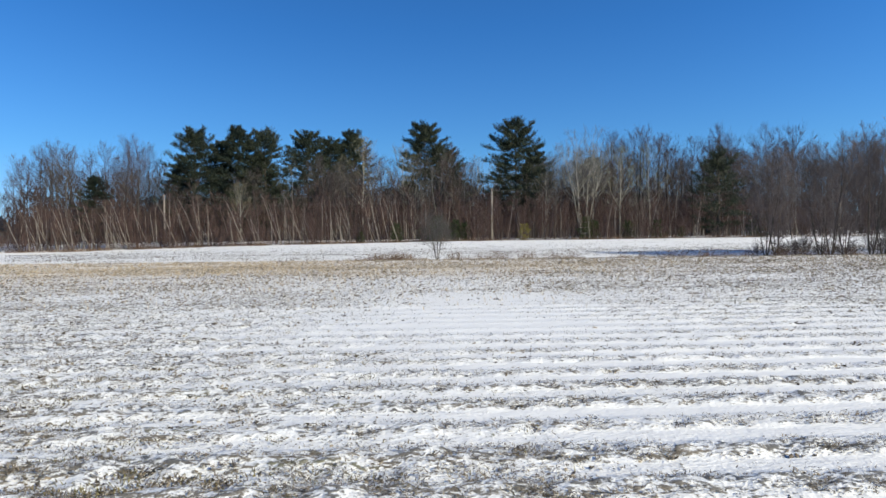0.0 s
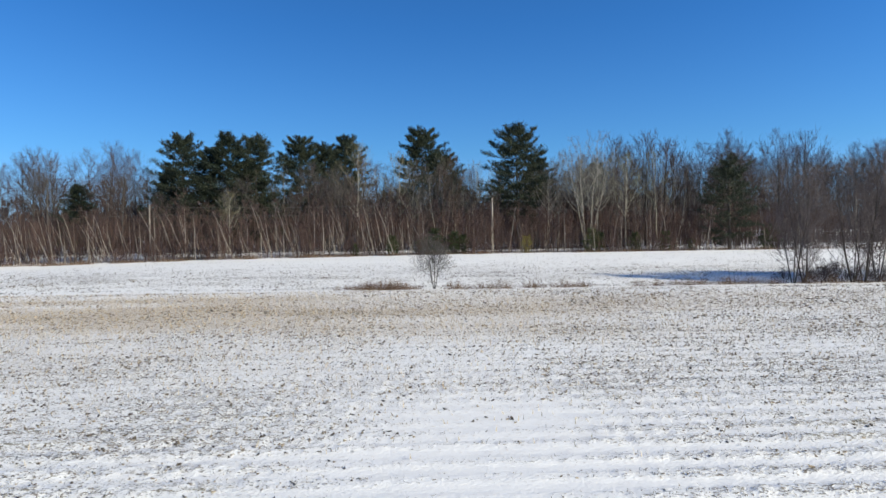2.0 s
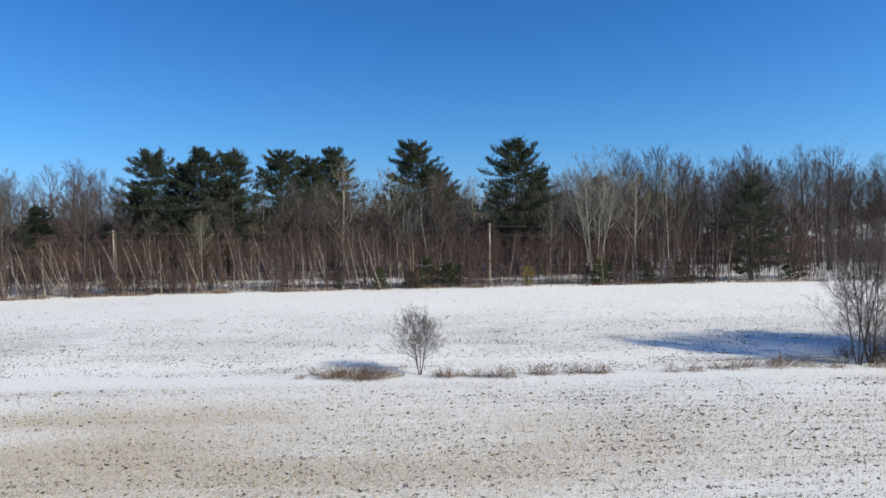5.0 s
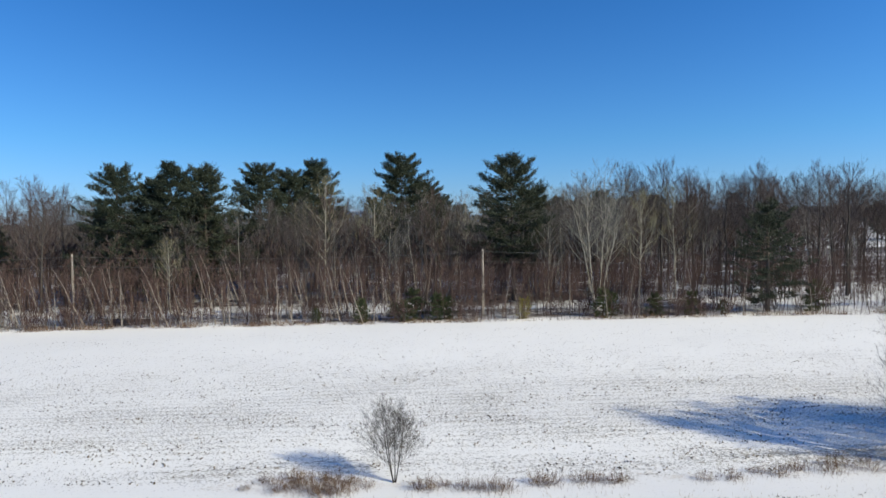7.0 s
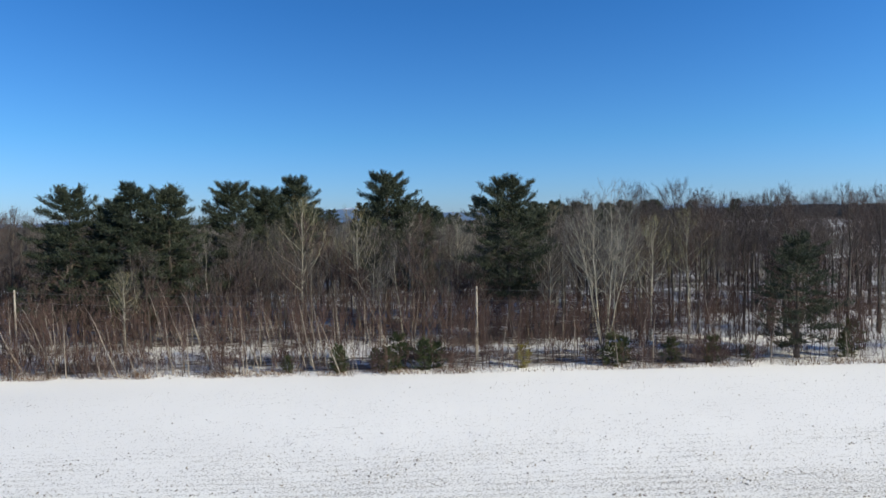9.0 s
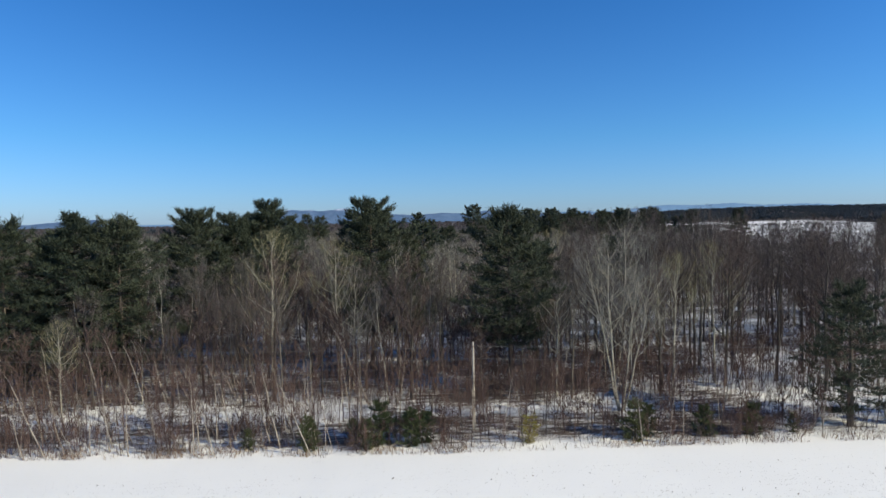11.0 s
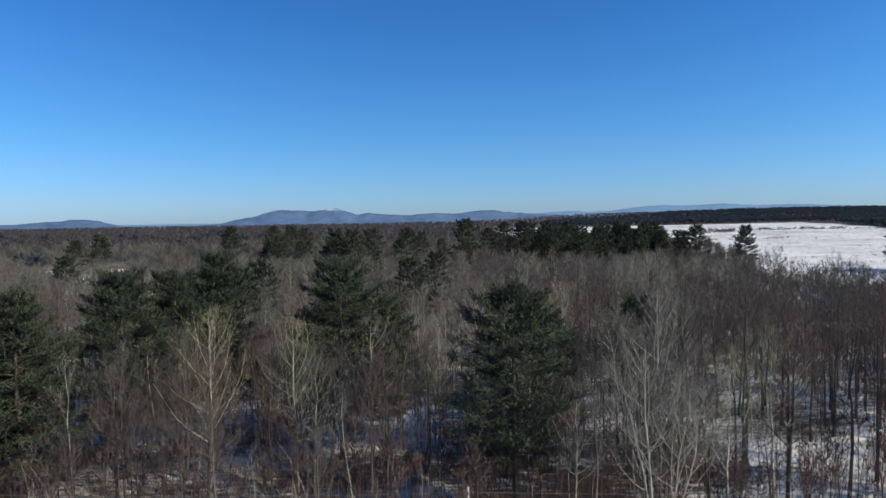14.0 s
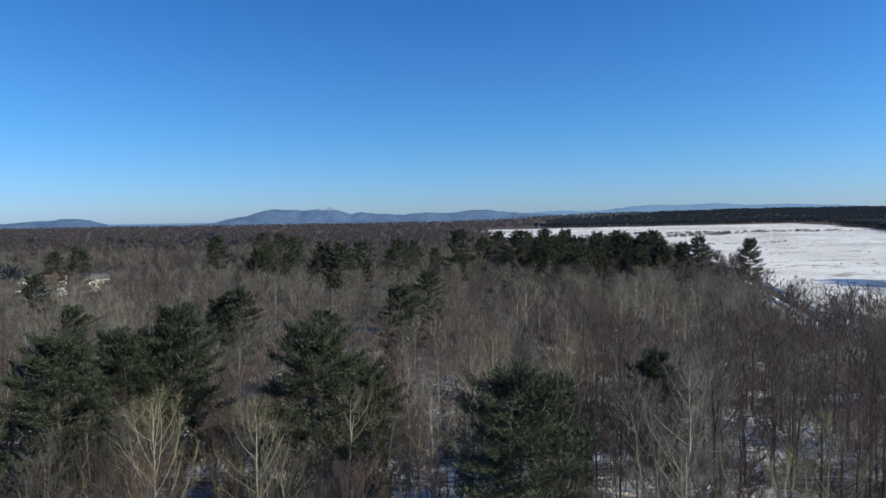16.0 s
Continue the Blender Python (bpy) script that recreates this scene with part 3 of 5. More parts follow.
def build_ground():
    ys = np.concatenate([[-5000, -1500, -400, -120, -40, -15, -6, -2], axis_lines((0, 2.4, 0.3), (2.4, 9, 0.06), (9, 16, 0.11), (16, 30, 0.22), (30, 60, 0.45), (60, 128, 0.9)),
                         growing(128, 5000, 0.85, 1.075)])
    xp = np.concatenate([axis_lines((0, 6, 0.08)), growing(6, 5000, 0.10, 1.068)])
    xs = np.concatenate([-xp[:0:-1], xp])
    X, Y = np.meshgrid(xs, ys)
    Z = land(X, Y)
    field = (1 - ramp(Y, 47.8, 49.8)) * ramp(Y, -20, -2)
    near = 1 - ramp(Y, 16, 40)
    cover = stubble_cover(X, Y)
    ridge = 0.5 + 0.5 * np.cos(2 * np.pi * row_phase(X, Y))
    Z = Z + field * near * (0.030 * ridge * cover + 0.016 * (fnoise(X * 2.6, Y * 4.2, 21, 2) - 0.5) + 0.060 * (vnoise(X * 8.5, Y * 9.5, 23) - 0.5) * ramp(cover, 0.35, 0.75))
    Z = Z + 0.05 * (fnoise(X / 1.7, Y / 1.7, 41) - 0.5) * ramp(Y, 48, 60) * (1 - ramp(Y, 300, 600))
    # zone: litter of the stubble, dry grass, leaf litter under trees with some of their shade painted in
    red = field * cover
    thin = ramp(Y, 52, 58) * (1 - ramp(Y, 88, 93))
    speck = thin * np.clip(0.58 + 0.45 * (fnoise(X / 5, Y / 2.5, 61) - 0.5) - 0.48 * ramp(Y, 64, 84), 0, 1)
    speck = np.maximum(speck, np.exp(-((Y - 53.4) / 2.4) ** 2) * np.clip(0.62 + 0.9 * (fnoise(X / 3, Y / 1.2, 63) - 0.5), 0, 1) * np.interp(X, [-14, -8, 8, 16, 60], [0.6, 1, 0.9, 1.3, 1.4]))
    tan = np.interp(Y, [9, 16, 25, 31, 36, 42, 46], [0, 0.30, 0.48, 0.74, 0.88, 0.86, 0.42]) * (1 - ramp(Y, 48.4, 49.6)) * np.interp(X, [-60, -15, 5, 14, 40], [0.95, 0.95, 0.85, 0.60, 0.45]) * np.clip(0.9 * fnoise(X / 11, Y / 2.5, 71) + 0.48, 0, 1)
    ditch = np.exp(-((Y - 51.4) / 1.1) ** 2) * ramp(X, -12, -8) * (1 - ramp(X, 17, 24)) * 0.7 * fnoise(X / 1.3, Y / 0.8, 65)
    wood = ramp(Y - edge_bend(X), 94, 97)
    free = open_far(X, Y)
    # the raised patch from x 2 to 42 darkens snow for tree shade
    litter = wood * (1 - free) * np.clip(-0.26 * ramp(X, 32, 42) * (1 - ramp(Y, 116, 130)) + 0.14 * ramp(X, 2, 10) * (1 - ramp(X, 34, 42)) * ramp(Y, 100, 106) * (1 - ramp(Y, 122, 135)) + np.interp(Y, [94, 97, 102, 104, 108, 112, 150, 240, 420], [0.46, 0.54, 0.50, 0.30, 0.42, 0.52, 0.58, 0.85, 1.5]) + 0.8 * (fnoise(X / 7, Y / 3.5, 81) - 0.5), 0, 1)
    red = red + free * ramp(Y, 200, 260) * np.clip(0.5 + 1.1 * (fnoise(X / 50, Y / 11, 91) - 0.5), 0, 1)
    speck = speck + free * ramp(Y, 200, 260) * np.clip(0.6 + 0.9 * (fnoise(X / 60, Y / 13, 95) - 0.5), 0, 1)
    ny, nx = X.shape
    i = (np.arange(ny - 1)[:, None] * nx + np.arange(nx - 1)[None]).reshape(-1, 1)
    g = Geo()
    g.take(np.stack([X, Y, Z], -1).reshape(-1, 3), i + np.array([0, 1, nx + 1, nx]), None)
    me = g.mesh("ground", M_SNOW)
    zone = np.stack([red, np.maximum(tan, ditch), litter, speck], -1).reshape(-1, 4)
    me.color_attributes.new("zone", "FLOAT_COLOR", "POINT").data.foreach_set("color", np.clip(zone, 0, 1).astype(np.float32).ravel())
    tagged(new("ground", me), "snow-covered stubble field running on under leafless woods", "ground", kind="structure")


build_ground()


# ---- far distance: hills behind the plain ----
HILL_NEAR = ([-0.75, -0.66, -0.592, -0.555, -0.520, -0.505, -0.470, -0.455, -0.430, -0.335, -0.285, -0.262, -0.228, -0.205, -0.197, -0.180, -0.164, -0.145, -0.122, -0.108, -0.088,
              -0.076, -0.060, -0.040, -0.015, 0.005, 0.043, 0.075, 0.118, 0.146, 0.172, 0.198, 0.24, 0.28, 0.75],
             [10, 16, 14, 28, 33, 42, 36, 16, -8, -18, -4, 24, 46, 80, 86, 78, 82, 70, 86, 90, 62,
              44, 58, 46, 38, 34, 47, 38, 62, 54, 40, 32, 22, 6, 0])
HILL_FAR = ([-0.75, 0.10, 0.17, 0.22, 0.26, 0.29, 0.32, 0.36, 0.40, 0.45, 0.50, 0.56, 0.62, 0.75], [0, 0, 20, 40, 46, 38, 42, 64, 76, 72, 84, 66, 70, 50])


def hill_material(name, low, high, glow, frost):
    """Far slopes with a dusting of snow on the crest; haze is put in as blue colour and a faint glow."""
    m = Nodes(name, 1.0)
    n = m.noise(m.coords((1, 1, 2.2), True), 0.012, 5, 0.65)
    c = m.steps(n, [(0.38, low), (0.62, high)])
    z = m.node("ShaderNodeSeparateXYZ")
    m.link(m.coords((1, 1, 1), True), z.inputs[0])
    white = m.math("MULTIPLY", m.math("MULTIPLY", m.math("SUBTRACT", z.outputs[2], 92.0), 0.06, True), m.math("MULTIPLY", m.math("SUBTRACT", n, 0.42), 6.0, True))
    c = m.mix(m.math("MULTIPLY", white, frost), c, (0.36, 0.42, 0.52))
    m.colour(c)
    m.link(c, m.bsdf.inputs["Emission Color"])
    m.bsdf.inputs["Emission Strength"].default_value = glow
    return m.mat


def build_hills(name, dist, profile, rough, material, label):
    u = np.linspace(-0.75, 0.75, 620)
    bump = np.interp(u, *profile)
    bump = (np.interp(u - 0.004, *profile) + 2 * bump + np.interp(u + 0.004, *profile)) / 4
    h = 22 + bump + rough * (fnoise(u * 110, u * 0, 5) - 0.5) * ramp(bump, 5, 30)
    rows = 7
    v = []
    for k in range(rows):
        f = k / (rows - 1)
        fold = (fnoise(u * 40 + 3 * f, u * 0 + 2.5 * f, 8) - 0.5) * 260 * f * (1 - f)
        v.append(np.stack([u * dist, dist + 0 * u + f * 170 + fold, -5 + (h + 5) * f ** 0.8], 1))
    v.append(np.stack([u * dist, dist + 0 * u + 380, 0 * u - 5], 1))
    n = len(u)
    i = np.arange(n - 1)[:, None]
    q = np.concatenate([i + k * n + np.array([0, 1, n + 1, n]) for k in range(rows)])
    g = Geo()
    g.take(np.concatenate(v), q, None)
    tagged(new(name, g.mesh(name, material)), label, "hills", kind="structure")


build_hills("backdrop_hills", 4350, HILL_NEAR, 9, hill_material("hazed_blue_hills", (0.040, 0.075, 0.140), (0.062, 0.102, 0.172), 0.55, 1.0), "wooded hills with a little snow, hazed blue on the horizon")
build_hills("backdrop_hills", 4520, HILL_FAR, 7, hill_material("hazed_pale_hills", (0.068, 0.125, 0.205), (0.074, 0.133, 0.215), 0.8, 0.0), "pale hazy blue hills on the far horizon")

# ---- plant stock: each kind built once, then copied ----
STOCK = {}


def stock(key, name, label, category, group, crown_geo, trunk_geo, crown_mat, trunk_mat, crown_label="", limb_geo=None):
    root = thing(name, label, category, group)
    if limb_geo:
        part("crown", limb_geo.mesh(name + "_limbs", trunk_mat), root, "pale upswept limbs")
    part("trunk", trunk_geo.mesh(name + "_trunk", trunk_mat), root)
    part("crown", crown_geo.mesh(name + "_crown", crown_mat), root, crown_label)
    STOCK.setdefault(key, []).append([root, False])


def plant(key, which, m):
    """Put a plant of the stock at m: the first one itself, later ones as copies."""
    slot = STOCK[key][which % len(STOCK[key])]
    if not slot[1]:
        slot[1] = True
        slot[0].matrix_basis = m
        return slot[0]
    return copy_thing(slot[0], m @ Matrix.Diagonal([1 / s for s in slot[0].scale] + [1]))


def make_stock():
    for s in range(4):
        g, t = Geo(), Geo()
        white_pine(g, 100 + s, 20.0, whorls=17, per=7, lats=10, tufts=4, count=7, base=(0.30, 0.16, 0.28, 0.17)[s], reach=(0.255, 0.335, 0.235, 0.325)[s], trunk=t, gap=(0.22, 0.10, 0.16, 0.16)[s], droop=(0, 7, 0, 5)[s],
                   profile=((0.62, 0.9, 1.0, 0.95, 0.72, 0.36), (0.9, 1.0, 0.90, 0.70, 0.47, 0.25), (0.65, 0.9, 1.0, 0.90, 0.66, 0.37), (0.9, 1.0, 0.92, 0.73, 0.50, 0.27))[s], top=(0.10, 0.07, 0.10, 0.08)[s],
                   lean=(0.0, -0.01, 0.01, 0.015)[s])
        stock("pine", "white_pine", "tall dark green white pine with level tufted limbs", "tree", "pines in the wood", g, t, M_NEEDLE, M_BARK_PINE)
    g, t = Geo(), Geo()
    white_pine(g, 120, 13.5, base=0.13, reach=0.34, whorls=15, per=6, lats=9, tufts=4, count=6, blade=0.42, width=0.04, trunk=t, gap=0.15, top=0.25, profile=(0.7, 0.95, 1.0, 0.93, 0.76, 0.48))
    stock("edge_pine", "white_pine", "broad low-branched dark pine standing at the wood's edge", "tree", "pines in the wood", g, t, M_NEEDLE, M_BARK_PINE)
    for s in range(2):
        g, t = Geo(), Geo()
        white_pine(g, 130 + s, 19.0, base=0.2, reach=0.235, whorls=15, per=5, lats=6, tufts=3, count=4, blade=0.8, width=0.13, trunk=t, top=0.12, profile=(0.6, 0.9, 1.0, 0.93, 0.75, 0.42))
        stock("far_pine", "white_pine", "dark green pine rising over the bare wood", "tree", "pines in the wood", g, t, M_NEEDLE, M_BARK_PINE)
    g, t = Geo(), Geo()
    white_pine(g, 136, 20.0, base=0.1, reach=0.19, whorls=18, per=6, lats=7, tufts=3, count=6, blade=0.6, width=0.08, trunk=t, top=0.15, profile=(0.7, 0.95, 1.0, 0.95, 0.75, 0.45))
    stock("lane_pine", "white_pine", "compact dark oval pine standing beside the snowy lane", "tree", "pines in the wood", g, t, M_NEEDLE, M_BARK_PINE)
    for s in range(3):
        g, t = Geo(), Geo()
        white_pine(g, 140 + s, 3.2, base=0.06, reach=0.40, whorls=8, per=6, lats=6, tufts=3, count=7, blade=0.26, width=0.020, trunk=t, radius=0.05, top=0.2, ragged=0.4, gap=0.2, profile=(0.8, 1.0, 0.95, 0.75, 0.55, 0.35))
        stock("young_pine", "young_pine", "small bushy young pine at the edge of the field", "tree", "young pines along the edge", g, t, M_NEEDLE_YOUNG, M_BARK_PINE)
    g, t = Geo(), Geo()
    white_pine(g, 147, 2.8, base=0.06, reach=0.36, whorls=8, per=6, lats=5, tufts=3, count=4, blade=0.26, width=0.016, trunk=t, radius=0.05, top=0.2, gap=0.25)
    stock("yellow_pine", "young_pine", "small young pine with yellowed needles", "tree", "young pines along the edge", g, t, M_NEEDLE_YELLOW, M_BARK_PINE)
    for s in range(5):
        g, t = Geo(), Geo()
        bare_tree(g, 200 + s, 15.0, 0.14, base=(0.35, 0.45, 0.3, 0.4, 0.5)[s], limbs=22, reach=0.21, rise=42, subs=7, fine=11, twig=0.0075, trunk=t)
        stock("maple", "bare_tree", "leafless dark-barked tree with fine brown twigs", "tree", "leafless trees of the wood", g, t, M_TWIG_BROWN, M_BARK_DARK)
    for s in range(3):
        g, t = Geo(), Geo()
        bare_tree(g, 220 + s, 13.0, 0.13, base=0.3, limbs=22, reach=0.20, rise=42, subs=7, fine=11, twig=0.0075, trunk=t)
        stock("red", "bare_tree", "leafless slender tree with red-brown twigs", "tree", "leafless trees of the wood", g, t, M_TWIG_UNDER, M_BARK_DARK)
    for s in range(3):
        g, t = Geo(), Geo()
        bare_tree(g, 230 + s, 17.0, 0.16, base=0.38, limbs=22, reach=0.20, rise=44, subs=7, fine=11, twig=0.0075, trunk=t)
        stock("grey", "bare_tree", "leafless grey-barked tree with an upswept crown", "tree", "leafless trees of the wood", g, t, M_TWIG_GREY, M_BARK_GREY)
    for s in range(3):
        g, t, l = Geo(), Geo(), Geo()
        bare_tree(g, 240 + s, 18.0, 0.15, base=0.30, limbs=24, reach=0.22, rise=42, subs=7, fine=11, twig=0.0075, trunk=t, limb_geo=l)
        stock("aspen", "aspen", "leafless aspen with pale bark and %s twigs" % ("olive" if s == 0 else "ash-grey"), "tree", "aspens in the wood", g, t,
              M_TWIG_PALE if s == 0 else M_TWIG_ASH, M_BARK_PALE, limb_geo=l)
    for s in range(4):
        g, t = Geo(), Geo()
        bare_tree(g, 260 + s, 11.0, 0.055, base=0.4, limbs=13, reach=0.15, rise=46, subs=4, fine=7, twig=0.008, trunk=t, lean=((0.04, 0), (-0.06, 0.02), (0.0, 0.03), (0.09, 0))[s])
        stock("young_aspen", "young_aspen", "slender pale young aspen among the brown trees", "tree", "young aspens in the wood", g, t, M_TWIG_ASH, M_BARK_PALE)
    g, t, l = Geo(), Geo(), Geo()
    bare_tree(g, 253, 17.5, 0.13, base=0.36, limbs=44, reach=0.25, rise=38, subs=8, fine=11, twig=0.0066, trunk=t, stems=4, spread=0.52, foot=0.4, limb_geo=l)
    stock("aspen_clump", "aspen", "leafless many-stemmed aspen with pale spreading limbs", "tree", "aspens in the wood", g, t, M_TWIG_ASH, M_BARK_PALE, limb_geo=l)
    for s in range(6):
        g, t = Geo(), Geo()
        sapling(g, 300 + s, 7.0, ((0.05, -0.38, 0.18, 0.0, -0.22, 0.1)[s], (0.0, 0.05, -0.05, 0.05, 0, 0)[s]), trunk=t, radius=0.05)
        stock("birch", "birch_sapling", "slender pale-stemmed birch sapling with reddish twigs", "sapling", "saplings along the edge", g, t, M_TWIG_RED, M_BARK_BIRCH)
    for s in range(4):
        g, t = Geo(), Geo()
        sapling(g, 320 + s, 6.0, ((0.03, -0.08, 0.06, 0.0)[s], 0.0), trunk=t, radius=0.026, limbs=13)
        stock("wand", "alder_sapling", "thin dark sapling with many upright red-brown twigs", "sapling", "saplings along the edge", g, t, M_TWIG_RED, M_BARK_DARK)


make_stock()


def put(key, which, x, y, top=0.0, full=1.0, turn=None):
    """top: height of the tip above zero level; full: the stock plant's own height."""
    size = (top - float(land(x, y))) / full if top else 1.0
    turn = float(rng.uniform(0, 360)) if turn is None else turn
    return plant(key, which, stand(x, y, turn, size))


# ---- the wood: known trees first ----
TALL_PINES = [(-35.7, 116.8, 21.7, 1), (-42.4, 115.1, 21.0, 3), (-30.8, 117.6, 21.0, 3), (-39.4, 120.5, 19.8, 1), (-25.0, 125.4, 21.8, 2), (-21.8, 131.5, 21.2, 2),
              (-18.2, 134.6, 23.0, 2), (-2.7, 124.0, 22.7, 2), (1.4, 127.0, 18.5, 2), (13.1, 111.6, 21.1, 0), (18.0, 122.0, 17.0, 2), (-59.0, 113.0, 12.6, 3), (-47.5, 121.0, 15.5, 3),
              (31.5, 133.0, 17.0, 2), (-33.5, 123.0, 17.0, 0)]
for px_, py_, top_, kind_ in TALL_PINES:
    put("pine", kind_, px_, py_, top_, 20.4)
put("edge_pine", 0, 41.2, 96.8, 13.9, 14.1)
MID_PINES = [(-78.9, 374.3, 22), (-75.3, 455.0, 22), (-62.0, 440.0, 22), (-50.6, 413.8, 21), (-16.9, 302.3, 21), (4.1, 333.6, 21), (5.0, 190.0, 20), (29.1, 337.5, 24),
             (60.1, 375.4, 22), (66.0, 385.0, 22), (79.6, 402.2, 22), (88.0, 396.0, 21), (97.9, 369.8, 21), (104.0, 361.0, 22), (110.1, 344.7, 21), (116.0, 350.0, 22),
             (120.7, 316.2, 20), (-94.1, 251.2, 19), (-55.6, 192.4, 17), (-25.8, 192.5, 20), (-23.2, 305.0, 21), (-10.1, 323.5, 21), (128.5, 292.5, 23.5),
             (-30.0, 196.0, 18), (-8.0, 178.0, 17), (12.0, 236.0, 19), (-120.0, 330.0, 20), (-140.0, 352.0, 18), (70.0, 360.0, 22), (54.0, 392.0, 22), (84.0, 380.0, 22)]
for k, (px_, py_, top_) in enumerate(MID_PINES):
    top_ = top_ * 1.12 if px_ < 125 and py_ > 260 else top_ * 0.95 if px_ < 125 else top_
    if px_ > 125:
        put("lane_pine", 0, px_, py_, top_ - 1.0, 20.3)
    elif py_ < 185:
        put("pine", k, px_, py_, top_, 20.4)
    else:
        put("far_pine", k, px_, py_, top_, 19.2)
GROVE = np.random.default_rng(45)
for k in range(34):
    px_ = float(GROVE.uniform(44, 124))
    put("far_pine", k, px_, float(GROVE.uniform(318, 392)) - 0.12 * px_, float(GROVE.uniform(17.5, 23.5)), 19.2)
for k in range(12):
    px_ = float(GROVE.uniform(-70, 30))
    put("far_pine", k, px_, float(GROVE.uniform(300, 460)), float(GROVE.uniform(16, 21)), 19.2)
for k in range(26):
    put("aspen", 1 + k % 2, float(GROVE.uniform(30, 86)), float(GROVE.uniform(180, 245)), float(GROVE.uniform(14.0, 18.5)), 18.3)
for k in range(30):
    py_ = float(GROVE.uniform(165, 262))
    put("aspen", 1 + k % 2, float(GROVE.uniform(-0.62, -0.12)) * (py_ - 67), py_, float(GROVE.uniform(12.0, 16.5)), 18.3)
YOUNG = [(-6.2, 95.6, 3.6), (-1.4, 95.3, 3.4), (-0.2, 96.4, 4.6), (2.4, 95.6, 4.0), (3.6, 96.2, 3.6), (21.4, 95.4, 4.3), (22.8, 96.3, 3.7), (27.5, 95.7, 3.6), (31.7, 95.6, 3.7),
         (35.4, 95.8, 2.6), (-11.5, 96.5, 2.4), (46.0, 96.5, 3.6), (-2.6, 96.8, 2.9), (48.5, 99.0, 4.5)]
for k, (px_, py_, top_) in enumerate(YOUNG):
    put("young_pine", k, px_, py_, top_, 3.3)
put("yellow_pine", 0, 12.3, 95.4, 3.2, 2.9)

put("aspen_clump", 0, 22.7, 103.4, 18.6, 17.9, 20)
put("aspen_clump", 0, 26.9, 119.2, 21.2, 17.9, 200)
put("aspen", 0, -13.5, 115.4, 19.8, 18.3)
for k, (px_, py_, top_) in enumerate([(7.4, 126.6, 17.5), (5.0, 131.0, 16.5), (-4.3, 114.5, 15.5), (-6.3, 118.0, 18.5), (0.5, 122.0, 18.0), (12.5, 139.0, 18.0), (29.5, 107.5, 16.5),
                                      (17.5, 108.5, 14.0), (20.0, 128.0, 18.0), (36.0, 112.0, 17.5), (33.0, 126.0, 18.5), (-10.0, 127.0, 17.0), (24.0, 140.0, 19.0), (-24.0, 140.0, 15.0),
                                      (10.0, 112.0, 13.0), (-32.0, 106.0, 11.0), (44.0, 150.0, 18.0), (38.0, 138.0, 17.0), (16.0, 148.0, 18.0), (-1.0, 146.0, 17.0), (41.0, 160.0, 17.0), (52.0, 172.0, 17.5), (33.0, 176.0, 16.5), (60.0, 185.0, 17.0), (46.0, 190.0, 17.0), (22.0, 170.0, 17.0), (70.0, 176.0, 16.0), (-6.0, 168.0, 16.5), (-30.0, 172.0, 16.0), (-60.0, 185.0, 16.0)]):
    put("aspen", 1 + k % 2 if k < 2 else k, px_, py_, top_, 18.3)
SPOTS = [(x, y) for x, y, *_ in TALL_PINES] + [(22.7, 103.4), (26.9, 119.2), (-13.5, 115.4), (41.0, 96.6)]


def scatter(n, x0, x1, y0, y1, apart, seed, ok=None):
    r = np.random.default_rng(seed)
    out = list(SPOTS)
    first = len(out)
    for _ in range(n * 12):
        if len(out) - first >= n:
            break
        x, y = r.uniform(x0, x1), r.uniform(y0, y1)
        if ok and not ok(x, y, r):
            continue
        if all((x - a) ** 2 + (y - b) ** 2 > apart ** 2 for a, b in out):
            out.append((x, y))
    return out[first:]


def in_view(x, y, r):
    return abs(x - 4) < 0.78 * (y - 15) and r.uniform() < (1.0 if y < 150 else 0.75) 


def shade(x, y, r):
    """Young growth stands thick under the pines and thin under the maples."""
    return in_view(x, y, r) and r.uniform() < np.interp(x, [26, 38], [1.0, 0.36])


for k, (px_, py_) in enumerate(scatter(300, -88, 100, 107, 168, 2.3, 51, in_view)):
    w = rng.uniform()
    right = px_ > 30
    key = ("maple" if w < 0.62 else "red" if w < 0.84 else "grey") if right else ("maple" if w < 0.33 else "red" if w < 0.60 else "grey")
    full = {"maple": 15.4, "red": 13.3, "grey": 17.3}[key]
    high = rng.uniform(15.0, 20.3) if right else rng.uniform(10.0, 16.5)
    if px_ < -45:
        high = rng.uniform(13, 18.5)
    put(key, int(rng.integers(0, 5)), px_, py_, 1.0 + high, full)

# ---- saplings along the edge of the field ----
SPOTS = []


def thicket(x, y, r):
    return not (102.6 < y + 0.03 * x < 106.4)


for k, (px_, py_) in enumerate(scatter(200, -62, 55, 94.8, 112, 0.8, 53, thicket)):
    py_ = py_ + float(edge_bend(px_)) * max(0.0, 1 - (py_ - 94) / 12)
    high = rng.uniform(4.5, 8.2) * (1.1 if px_ < -20 else 1.0)
    pale = rng.uniform() < 0.5
    pale = pale or px_ < -22 and rng.uniform() < 0.5
    put("birch" if pale else "wand", (1, 1, 4, 0)[k % 4] if pale and px_ < -14 else int(rng.integers(0, 6)), px_, py_, float(land(px_, py_)) + high, 7.2 if pale else 6.2, float(rng.normal(0, 35 if px_ < -15 else 90)))


